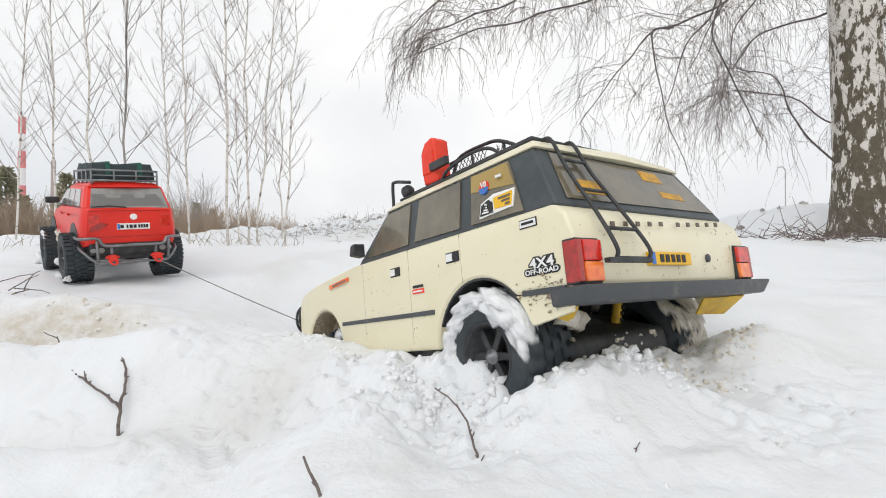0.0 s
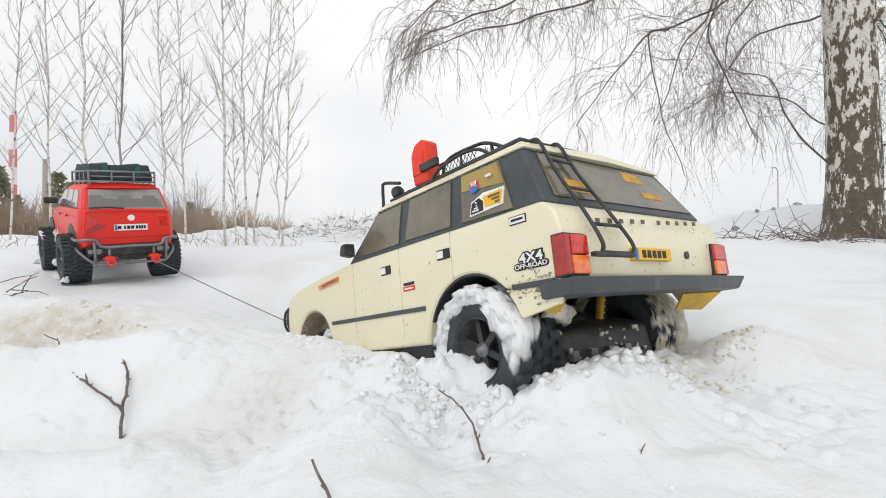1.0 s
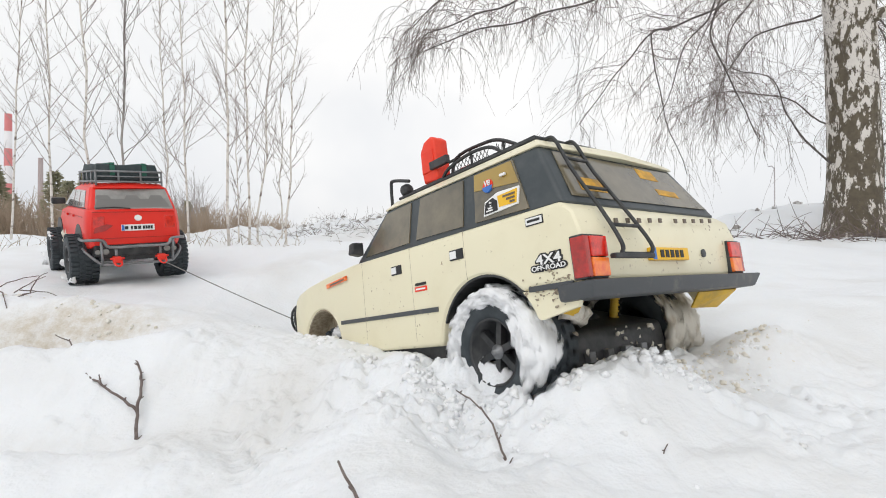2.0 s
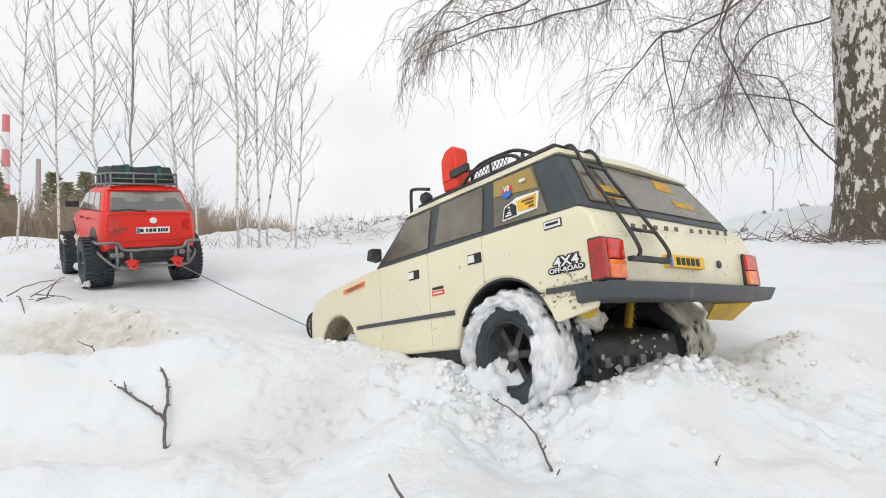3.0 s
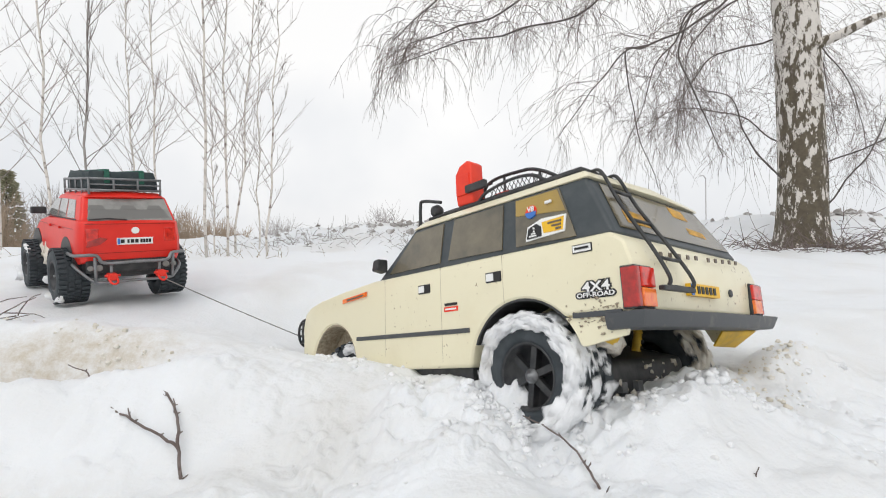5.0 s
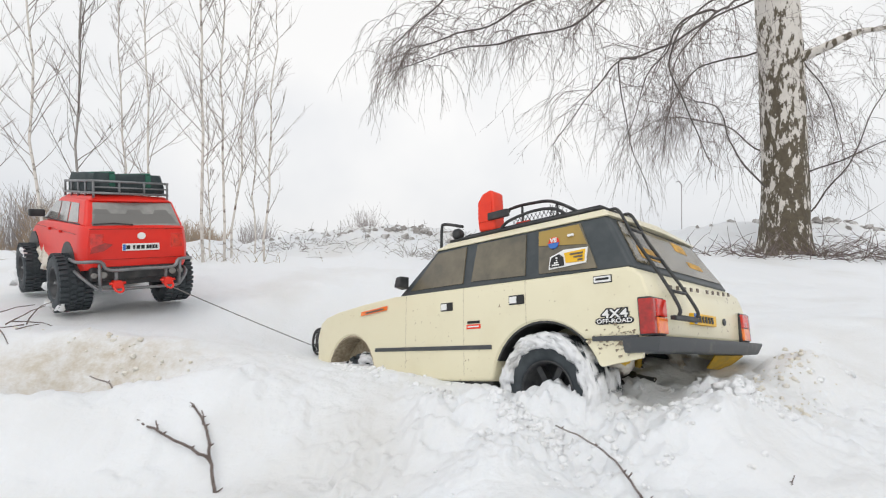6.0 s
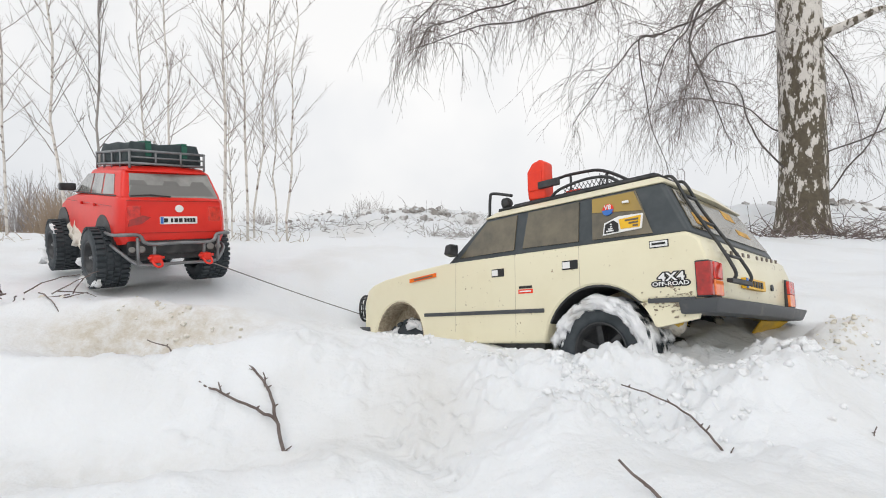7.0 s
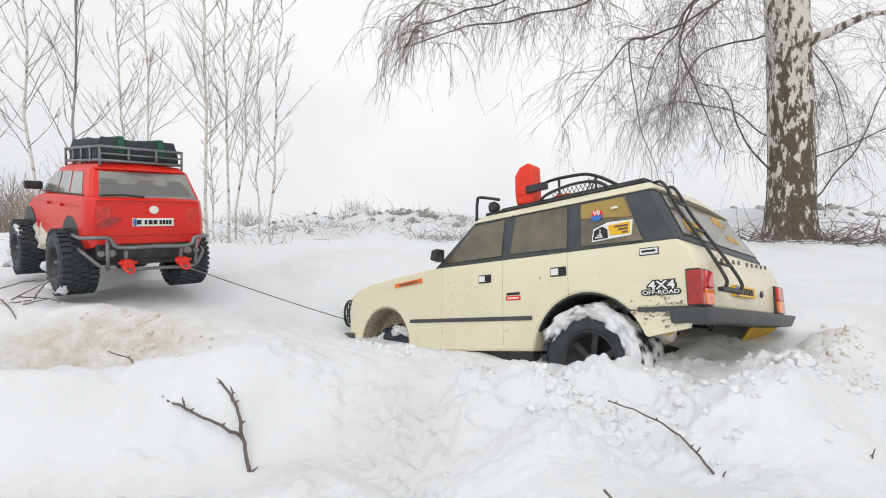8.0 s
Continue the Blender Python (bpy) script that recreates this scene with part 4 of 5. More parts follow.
        part("window_trim", slab([side(0.280, 0.05, s, 0.0012), side(0.280, 0.09, s, 0.0012), side(0.03, 0.09, s, 0.0012), side(0.03, 0.05, s, 0.0012)][:: (-1 if s > 0 else 1)], 0.0015), BLACK, car)
        part("mirror", box(0.250, 0.262, s * RW * 0.95, s * (RW + 0.020), 0.074, 0.088, 0.003), BLACK, car, "black door mirror")
        part("tail_light", box(-0.0036, 0.004, s * (RW * 0.62), s * (RW * 0.86), 0.033, 0.058, 0.0015), REDLENS, car, "red tail light")
        part("side_line", box(0.03, 0.38, s * (RW - 0.001), s * (RW + 0.0008), 0.0557, 0.0562), DARKLENS, car)
        part("handle", box(0.118, 0.136, s * (RW - 0.001), s * (RW + 0.003), 0.052, 0.057, 0.0012), RED, car)
        part("handle", box(0.195, 0.213, s * (RW - 0.001), s * (RW + 0.003), 0.052, 0.057, 0.0012), RED, car)
    part("tailgate_line", box(-0.0042, 0.0, -RW * 0.86, RW * 0.86, 0.0655, 0.0665), DARKLENS, car)
    part("tailgate_line", box(-0.0042, 0.0, -RW * 0.86, RW * 0.86, 0.0150, 0.0158), DARKLENS, car)
    part("scuff", slab([(-0.0040, 0.066, 0.026), (-0.0040, 0.064, 0.036), (-0.0040, 0.046, 0.043), (-0.0040, 0.036, 0.040), (-0.0040, 0.048, 0.030)][::-1], 0.001), DARKLENS, car, "dark scuff on the tailgate")
    part("emblem", lathe([(0.006, 0), (0.006, 0.0015), (0.005, 0.002), (0.0001, 0.0022)], sides=20), WHITE, car, "plain white round emblem").matrix_basis = pose(-0.0036, -0.004, 0.054, 0, 0, 90)
    pl = part("number_plate", box(-0.0052, -0.0025, -0.0305, 0.0235, 0.0290, 0.0412, 0.0008), WHITE, car, "white number plate with dark bars")
    part("plate_band", box(-0.0058, -0.0050, 0.0190, 0.0229, 0.0298, 0.0404), BLUE, pl)
    for y, w in ((0.0155, 0.0055), (0.0070, 0.003), (0.0010, 0.005), (-0.0055, 0.005), (-0.0125, 0.0034), (-0.0168, 0.0034), (-0.0211, 0.0034), (-0.0254, 0.0034)):
        part("plate_bar", box(-0.0058, -0.0050, y - w / 2, y + w / 2, 0.0320, 0.0384), INK, pl)
    # underside and tubular bumper
    part("underbody", box(0.006, 0.39, -RW * 0.72, RW * 0.72, -0.030, -0.004, 0.004), BLACK, car)
    part("rear_apron", box(-0.002, 0.03, -RW * 0.86, RW * 0.86, -0.020, 0.004, 0.003), BLACK, car)
    for s in (1, -1):
        part("exhaust_lamp", lathe([(0.0055, 0), (0.0055, 0.003), (0.004, 0.0035), (0.0001, 0.003)], sides=16), CLEAR, car, "small round clear lamp").matrix_basis = pose(-0.003, s * 0.050, -0.010, 0, 0, 90)
        part("exhaust_lamp", lathe([(0.0045, 0), (0.0045, 0.003), (0.003, 0.0035), (0.0001, 0.003)], sides=16), CLEAR, car, "small round clear lamp").matrix_basis = pose(-0.003, s * 0.062, -0.010, 0, 0, 90)
    guard = tagged(new("tube_bumper"), "grey tubular rear bumper")
    guard.parent = car
    top = [(0.06, 0.092, 0.012), (0.01, 0.094, 0.012), (-0.012, 0.086, 0.014), (-0.017, 0.064, 0.013), (-0.020, 0.052, 0.000), (-0.020, 0, 0.000), (-0.020, -0.052, 0.000), (-0.017, -0.064, 0.012), (-0.012, -0.086, 0.013), (0.01, -0.094, 0.011), (0.06, -0.092, 0.011)]
    top = [(x, y * 0.87, z) for x, y, z in top]
    rod("upper_tube", curve_pts(top, 4), 0.0028, STEEL, guard)
    low = [(0.05, 0.090, -0.004), (0.008, 0.088, -0.012), (-0.010, 0.070, -0.030), (-0.014, 0.055, -0.034), (-0.014, 0, -0.034), (-0.014, -0.055, -0.034), (-0.010, -0.070, -0.030), (0.008, -0.088, -0.012), (0.05, -0.090, -0.004)]
    low = [(x, y * 0.87, z) for x, y, z in low]
    rod("lower_tube", curve_pts(low, 4), 0.0026, STEEL, guard)
    for y in (0.058, 0.036, -0.036, -0.058):
        rod("upright", [(-0.0175, y, 0.010 if abs(y) > 0.05 else 0.0), (-0.0145, y * 0.98, -0.033)], 0.0024, STEEL, guard)
    for s in (1, -1):
        hook = part("shackle", bevelled(box(-0.030, -0.012, s * 0.036 - 0.006, s * 0.036 + 0.006, -0.030, -0.018, 0), 0.002), REDHOOK, guard, "red tow shackle")
        rod("pin", [(-0.024, s * 0.036 - 0.011, -0.022), (-0.024, s * 0.036 + 0.011, -0.022)], 0.0022, REDHOOK, hook)
        rod("bow", curve_pts([(-0.024, s * 0.036 - 0.006, -0.024), (-0.034, s * 0.036 - 0.005, -0.032), (-0.037, s * 0.036, -0.035), (-0.034, s * 0.036 + 0.005, -0.032), (-0.024, s * 0.036 + 0.006, -0.024)], 3), 0.0018, REDHOOK, hook)
    # roof rack and bag
    rack = tagged(new("roof_rack"), "grey tubular roof rack")
    rack.parent = car
    zr, hw, x0, x1 = zt + 0.010, 0.0535, 0.026, 0.200
    for z, r in ((zr, 0.0022), (zr + 0.020, 0.0022)):
        rod("rail", [(x0, hw, z), (x0, -hw, z), (x1, -hw, z), (x1, hw, z), (x0, hw, z)], r, STEEL, rack)
    rod("rail", [(x0, hw, zr + 0.010), (x0, -hw, zr + 0.010)], 0.0014, STEEL, rack)
    for k in range(5):
        x = x0 + (x1 - x0) * k / 4
        for y in (hw, -hw):
            rod("post", [(x, y, zr - 0.008), (x, y, zr + 0.020)], 0.0018, STEEL, rack)
    for y in (0.018, -0.018):
        rod("post", [(x0, y, zr), (x0, y, zr + 0.020)], 0.0018, STEEL, rack)
    for y in (0.033, 0.0, -0.033):
        rod("slat", [(x0, y, zr), (x1, y, zr)], 0.0016, STEEL, rack)
    hb = hw - 0.003
    bm = hull([(x0 + 0.006, hb, zr + 0.002), (x0 + 0.006, -hb, zr + 0.002), (x1 - 0.008, -hb, zr + 0.002), (x1 - 0.008, hb, zr + 0.002)], [(x0 + 0.010, hb - 0.004, zr + 0.034), (x0 + 0.010, 0.004 - hb, zr + 0.033), (x1 - 0.014, 0.005 - hb, zr + 0.034), (x1 - 0.014, hb - 0.004, zr + 0.036)])
    bmesh.ops.subdivide_edges(bm, edges=bm.edges[:], cuts=6, use_grid_fill=True)
    for v in bm.verts:
        v.co += Vector((noise.noise(v.co * 40), noise.noise(v.co * 40 + Vector((9, 0, 0))), noise.noise(v.co * 40 + Vector((0, 9, 0))))) * 0.004
    bag = part("bag", bm, FABRIC, rack, "dark green canvas bag strapped to the rack", True)
    for y in (0.026, -0.026):
        part("strap", box(x0 + 0.0045, x0 + 0.0085, y - 0.004, y + 0.004, zr + 0.012, zr + 0.033, 0.001), STRAP, bag)
        part("strap", box(x0 + 0.006, x1 - 0.012, y - 0.004, y + 0.004, zr + 0.0335, zr + 0.0375, 0.001), STRAP, bag)
    bm = bmesh.new()
    for k in range(6):
        blob(bm, (0.285 - 0.012 * k, RW - 0.008, -0.004 - 0.006 * (k % 3)), 0.014, 0.6, k * 2.1, 2, (1, 0.7, 1.2))
    part("packed_snow", bm, DIRTY, car, "dirty snow packed behind the front wheel", True)["kind"] = "stuff"
    for x in (0.078, 0.335):
        rod("axle", [(x, 0.070, -0.032), (x, -0.070, -0.032)], 0.006, BLACK, car)
    return car


def resize(ob, k):
    """Brings a model's parts to the true size of the toy."""
    for c in ob.children:
        resize(c, k)
        m = c.matrix_basis.copy()
        turn = m.to_3x3().to_4x4()
        if c.data:
            c.data.transform(turn.inverted() @ Matrix.Diagonal((*k, 1)) @ turn)
        c.matrix_basis = Matrix.Translation([a * b for a, b in zip(m.translation, k)]) @ turn


RED_CAR = build_red_car()
resize(RED_CAR, (0.76, 0.80, 0.742))
for x_, y_ in ((0.078, 0.076), (0.078, -0.076), (0.335, 0.077), (0.335, -0.076)):
    build_wheel(RED_CAR, "wheel", pose(x_ * 0.76, y_ * 0.80, (-0.030 - (0.004 if x_ > 0.2 else 0)) * 0.742, 0, 0, 0), r=0.0372, w=0.036, blocks=34, lug=0.085, snow=40, cover=-0.1, seed=int(40 + x_ * 100 + y_ * 50), out=1 if y_ > 0 else -1)


# ---- tow cord ----
def build_cord():
    v, f = [], []
    n = 20
    pts = [Vector((0, 0.40 * k / n, -0.004 * math.sin(math.pi * k / n))) for k in range(n + 1)]
    sweep(v, f, pts, [0.0007] * (n + 1), 6)
    me = mesh_of("tow_cord", v, f)
    me.materials.append(ROPE)
    me.shade_smooth()
    return tagged(new("tow_cord", me), "thin grey tow cord stretched between the two cars", "rope")


HOOK = Vector((-0.034 * 0.76, -0.036 * 0.80, -0.032 * 0.742))
TOW_CORD = build_cord()


# ---- trees ----
def wander(rnd, start, direction, length, n, droop=0.0, wobble=0.15):
    """Points of a twig that starts one way and bends down."""
    d, p, out = Vector(direction).normalized(), Vector(start), [Vector(start)]
    for _ in range(n):
        d = (d + Vector((rnd.uniform(-1, 1), rnd.uniform(-1, 1), rnd.uniform(-1, 1))) * wobble + Vector((0, 0, -droop))).normalized()
        p = p + d * (length / n)
        out.append(p)
    return out


def taper(n, a, b):
    return [a + (b - a) * k / n for k in range(n + 1)]


def along(pts, t):
    k = min(len(pts) - 2, int(t * (len(pts) - 1)))
    u = t * (len(pts) - 1) - k
    return pts[k].lerp(pts[k + 1], u), (pts[k + 1] - pts[k]).normalized()


def build_sapling(base, lean, height, r, seed, dark=False, branches=34):
    rnd = random.Random(seed)
    tree = thing("young_birch", "slender bare young birch with fine upward twigs" if not dark else "slender bare dark-barked sapling", "tree", "young birches", pose(base[0], base[1], snow_height(base[0], base[1]) - 0.01))
    n = 14
    pts = [Vector((lean[0] * (k / n) + 0.010 * noise.noise(Vector((seed, k * 0.5, 0))), lean[1] * (k / n) + 0.01 * noise.noise(Vector((seed, 5, k * 0.5))), height * k / n)) for k in range(n + 1)]
    v, f = [], []
    sweep(v, f, pts, [r * 0.50 * (1 - 0.97 * (k / n)) + 0.0004 for k in range(n + 1)], 8)
    part_mesh("trunk", mesh_of("trunk", v, f), SAPDARK if dark else SAPBARK, tree, "", True)
    v, f = [], []
    for k in range(branches):
        t = 0.14 + 0.84 * (k + rnd.random()) / branches
        p, _ = along(pts, t)
        a, up = rnd.uniform(0, 2 * math.pi), rnd.uniform(0.75, 1.7)
        ln = height * rnd.uniform(0.07, 0.20) * (1.15 - t * 0.85)
        br = wander(rnd, p, (math.cos(a), math.sin(a), up), ln, 8, -0.05, 0.10)
        sweep(v, f, br, taper(8, r * 0.12 * (1.15 - t) + 0.0003, 0.0003), 4)
        for _ in range(rnd.randint(6, 10)):
            q, d = along(br, rnd.uniform(0.15, 0.98))
            tw = wander(rnd, q, d + Vector((rnd.uniform(-1, 1), rnd.uniform(-1, 1), rnd.uniform(-0.2, 0.7))) * 0.75, ln * rnd.uniform(0.12, 0.38), 4, -0.02, 0.22)
            sweep(v, f, tw, taper(4, 0.00042, 0.0002), 3)
    part_mesh("crown", mesh_of("crown", v, f), TWIG if dark else SAPTWIG, tree, "fine bare branches", True)["kind"] = "stuff"


SAPLINGS = (((-0.860, 1.30), -0.09, 1.25, 0.0062, False), ((-0.775, 1.28), -0.02, 1.20, 0.0056, True), ((-0.705, 1.35), -0.05, 0.98, 0.0045, False), ((-0.630, 1.30), -0.05, 1.05, 0.0050, False),
            ((-0.488, 1.19), -0.035, 1.35, 0.0062, False), ((-0.453, 1.22), -0.025, 1.15, 0.0052, False), ((-0.447, 1.26), 0.06, 1.0, 0.0045, False), ((-0.370, 1.23), 0.025, 0.78, 0.0048, False),
            ((-0.495, 1.27), -0.02, 0.45, 0.0035, False),  ((-0.41, 1.33), -0.01, 0.7, 0.0036, False), ((-1.02, 1.38), -0.05, 1.2, 0.0055, False), ((-1.16, 1.42), 0.03, 1.15, 0.005, False))
for n_, (b_, l_, h_, r_, d_) in enumerate(SAPLINGS):
    build_sapling(b_, (l_, 0.02), h_, r_, 11 + n_ * 3, d_, 26 if h_ < 0.8 else 46)


def build_birch():
    rnd = random.Random(77)
    x0, y0 = 1.252, 1.56
    g = snow_height(x0, y0) - 0.03
    tree = thing("birch_tree", "old white birch with black cracked bark and hanging bare twigs", "tree", "", pose(x0, y0, g))
    bm, sides, rows = bmesh.new(), 56, 90
    rings = []
    for k in range(rows + 1):
        z = 2.2 * k / rows
        r = 0.068 - 0.012 * z / 2.2 + 0.026 * math.exp(-z / 0.08)
        cx = -0.004 - 0.036 * z + 0.010 * math.sin(z * 3)
        ring = []
        for s in range(sides):
            a = 2 * math.pi * s / sides
            q = Vector((math.cos(a) * 3, math.sin(a) * 3, z * 9))
            rr = r * (1 + 0.05 * noise.noise(q * 0.6) + (0.06 * max(0, noise.noise(q * 2.2)) if z < 0.9 else 0.02 * noise.noise(q * 2)) + 0.14 * math.exp(-z / 0.09) * math.cos(a * 5 + 1))
            ring.append(bm.verts.new((cx + rr * math.cos(a), rr * math.sin(a), z)))
        rings.append(ring)
    for a, b in zip(rings, rings[1:]):
        for s in range(sides):
            bm.faces.new((a[s], a[(s + 1) % sides], b[(s + 1) % sides], b[s]))
    bm.faces.new(rings[-1])
    part("trunk", bm, BARK, tree, "white trunk with dark cracked plates at the foot", True)
    o = Vector((x0, y0, g))
    limbs = [  # world places along each limb, thickness at the start
        ((1.22, 1.53, 0.86), (1.33, 1.44, 0.925), (1.46, 1.40, 0.955), (1.7, 1.35, 0.99), 0.018, True),
        ((1.20, 1.55, 1.12), (0.98, 1.44, 1.02), (0.80, 1.36, 0.90), (0.632, 1.36, 0.806), (0.546, 1.36, 0.776), (0.445, 1.36, 0.667), (0.363, 1.36, 0.538), 0.0062),
        ((0.60, 1.36, 0.79), (0.545, 1.36, 0.77), (0.572, 1.37, 0.627), (0.645, 1.38, 0.405), 0.0040),
        ((0.88, 1.40, 0.96), (0.755, 1.38, 0.915), (0.702, 1.38, 0.827), (0.633, 1.38, 0.726), (0.575, 1.38, 0.548), 0.0055),
        ((0.755, 1.38, 0.91), (0.710, 1.38, 0.795), (0.766, 1.38, 0.662), (0.82, 1.38, 0.567), (0.850, 1.38, 0.506), 0.0045),
        ((1.20, 1.58, 0.45), (1.05, 1.55, 0.59), (0.95, 1.50, 0.695), (0.81, 1.46, 0.730), 0.005),
        ((1.19, 1.55, 1.25), (0.9, 1.40, 1.15), (0.6, 1.33, 1.0), (0.378, 1.30, 0.845), (0.218, 1.30, 0.79), (0.03, 1.30, 0.735), (-0.10, 1.30, 0.675), 0.006),
        ((0.6, 1.33, 1.0), (0.281, 1.30, 0.90), (0.14, 1.30, 0.814), (-0.027, 1.30, 0.760), (-0.06, 1.3, 0.70), 0.005),
        ((0.5, 1.30, 1.08), (0.2, 1.25, 0.95), (0.002, 1.25, 0.83), (-0.09, 1.25, 0.73), 0.005),
        ((1.27, 1.52, 0.50), (1.36, 1.46, 0.545), (1.48, 1.40, 0.60), (1.62, 1.36, 0.62), 0.004),
        ((1.27, 1.52, 0.35), (1.34, 1.44, 0.50), (1.42, 1.40, 0.70), (1.50, 1.38, 0.85), 0.004),
        ((1.19, 1.6, 1.2), (1.0, 1.62, 1.1), (0.85, 1.6, 0.95), (0.75, 1.6, 0.75), 0.006),
        ((1.22, 1.5, 1.3), (0.95, 1.25, 1.2), (0.7, 1.2, 1.05), (0.5, 1.18, 0.95), (0.36, 1.18, 0.82), 0.006),
        ((1.22, 1.6, 1.15), (1.1, 1.75, 1.1), (1.0, 1.8, 0.95), (0.98, 1.8, 0.7), 0.006),
        ((1.26, 1.62, 0.55), (1.4, 1.75, 0.7), (1.55, 1.85, 0.8), (1.75, 1.9, 0.82), 0.004),
        ((1.22, 1.62, 0.6), (1.1, 1.7, 0.72), (0.95, 1.78, 0.75), (0.8, 1.8, 0.68), 0.004),
        ((1.3, 1.62, 1.0), (1.45, 1.7, 0.95), (1.6, 1.72, 0.8), (1.65, 1.72, 0.6), 0.005),
        ((1.2, 1.62, 0.95), (1.05, 1.7, 0.92), (0.95, 1.72, 0.8), (0.9, 1.72, 0.6), 0.005),
        ((1.24, 1.65, 1.1), (1.45, 1.8, 1.1), (1.6, 1.85, 0.95), (1.66, 1.85, 0.7), 0.006),
    ]
    v, f = [], []
    spots = []
    for limb in limbs:
        white = limb[-1] is True
        pts_in, r = (limb[:-2], limb[-2]) if white else (limb[:-1], limb[-1] * 0.68)
        pts = [p - o for p in curve_pts(pts_in, 6)]
        for i, p in enumerate(pts):
            p += Vector((noise.noise(p * 9 + Vector((i, 0, 0)) * 0.0), noise.noise(p * 9 + Vector((7, 0, 0))), noise.noise(p * 9 + Vector((0, 7, 0))))) * (0.016 if i else 0)
        lv, lf = [], []
        sweep(lv, lf, pts, taper(len(pts) - 1, r, 0.0009), 8)
        part_mesh("limb", mesh_of("limb", lv, lf), BARK if white else LIMB, tree, "pale thick limb" if white else "", True)
        spots.append(pts)
    count = 0
    for pts in spots:
        length = sum((a - b).length for a, b in zip(pts, pts[1:]))
        for k in range(int(length * (95 if pts[-1].y > 0.05 else 50))):
            q, d = along(pts, rnd.uniform(0.12, 1.0))
            out = Vector((rnd.uniform(-1, 1), rnd.uniform(-1, 1), rnd.uniform(-0.3, 0.7)))
            ln = rnd.uniform(0.10, 0.36) * (0.6 if (q + o).z < 0.62 else 1) * (0.55 if (q + o).x < 0.32 else 1)
            tw = wander(rnd, q, d * 0.4 + out, ln, 10, rnd.uniform(0.02, 0.32), 0.36)
            sweep(v, f, tw, taper(10, rnd.uniform(0.00045, 0.0009), 0.00028), 3)
            for _ in range(rnd.randint(3, 7)):
                s, dd = along(tw, rnd.uniform(0.1, 0.95))
                sub = wander(rnd, s, dd + Vector((rnd.uniform(-1, 1), rnd.uniform(-1, 1), rnd.uniform(-0.8, 0.5))) * 0.8, ln * rnd.uniform(0.15, 0.5), 6, 0.16, 0.22)
                sweep(v, f, sub, taper(6, 0.00045, 0.00025), 3)
            count += 1
    # long strands that hang straight down from the outer limbs
    for k in range(95):
        x = rnd.choice((rnd.uniform(-0.10, 0.05), rnd.uniform(0.0, 0.30), rnd.uniform(0.2, 0.6)))
        top = 0.70 + 0.33 * max(0, x + 0.1) + rnd.uniform(-0.03, 0.10)
        st = wander(rnd, Vector((x, rnd.uniform(1.24, 1.36), top)) - o, (rnd.uniform(-0.7, 0.3), 0, 0.3), rnd.uniform(0.14, 0.34) * (0.6 if x < 0 else 1), 14, 0.30, 0.16)
        sweep(v, f, st, taper(14, 0.00075, 0.00028), 3)
        for _ in range(rnd.randint(4, 9)):
            q, d = along(st, rnd.uniform(0.15, 0.95))
            sub = wander(rnd, q, d + Vector((rnd.uniform(-1, 1), rnd.uniform(-1, 1), rnd.uniform(-0.2, 0.4))) * 0.7, rnd.uniform(0.02, 0.08), 5, 0.22, 0.2)
            sweep(v, f, sub, taper(5, 0.00042, 0.00024), 3)
    part_mesh("crown", mesh_of("crown", v, f), TWIG, tree, "thin dark hanging twigs", True)["kind"] = "stuff"


build_birch()


# ---- far things ----
def build_chimney(x, y, r, top, bands, label):
    ch = thing("chimney", label, "chimney", "", pose(x, y, 0))
    n = len(bands)
    for k, m in enumerate(bands):
        z0, z1 = top * k / n, top * (k + 1) / n
        r0, r1 = r * (1.25 - 0.35 * k / n), r * (1.25 - 0.35 * (k + 1) / n)
        bm = bmesh.new()
        bmesh.ops.create_cone(bm, cap_ends=True, segments=24, radius1=r0, radius2=r1, depth=z1 - z0, matrix=Matrix.Translation((0, 0, (z0 + z1) / 2)))
        part("band", bm, m, ch, "", False)


build_chimney(-120.9, 150.0, 0.95, 39.5, [CONC, CHIMRED, CHIMWHITE, CHIMRED, CHIMWHITE, CHIMRED, CHIMWHITE, CHIMRED], "tall factory chimney with faded red and white bands")
build_chimney(-111.8, 150.0, 0.65, 27.0, [CHIMDARK, CHIMDARK], "shorter grey concrete chimney")


def far_place(bearing, d):
    """A place d metres off, bearing being sideways per metre ahead."""
    return bearing * d, d


def build_pine(x, y, h, seed):
    rnd = random.Random(seed)
    tree = thing("pine_tree", "dark green pine in the far wood edge", "tree", "far pines", pose(x, y, 0.15))
    v, f = [], []
    sweep(v, f, [(0, 0, 0), (0, 0, h)], [h * 0.022, h * 0.004], 6)
    part_mesh("trunk", mesh_of("trunk", v, f), LIMB, tree)
    v, f = [], []
    for k in range(900):
        t = rnd.uniform(0.08, 1.0)
        a, rr = rnd.uniform(0, 6.28), h * 0.24 * (1.08 - t) ** 0.8 * math.sqrt(rnd.random())
        p = Vector((rr * math.cos(a), rr * math.sin(a), h * t))
        d = Vector((math.cos(a), math.sin(a), rnd.uniform(-0.3, 0.5)))
        sweep(v, f, [p, p + d * h * rnd.uniform(0.025, 0.06)], [h * 0.017, h * 0.003], 3)
    part_mesh("crown", mesh_of("crown", v, f), PINE, tree, "ragged needle crown")["kind"] = "stuff"


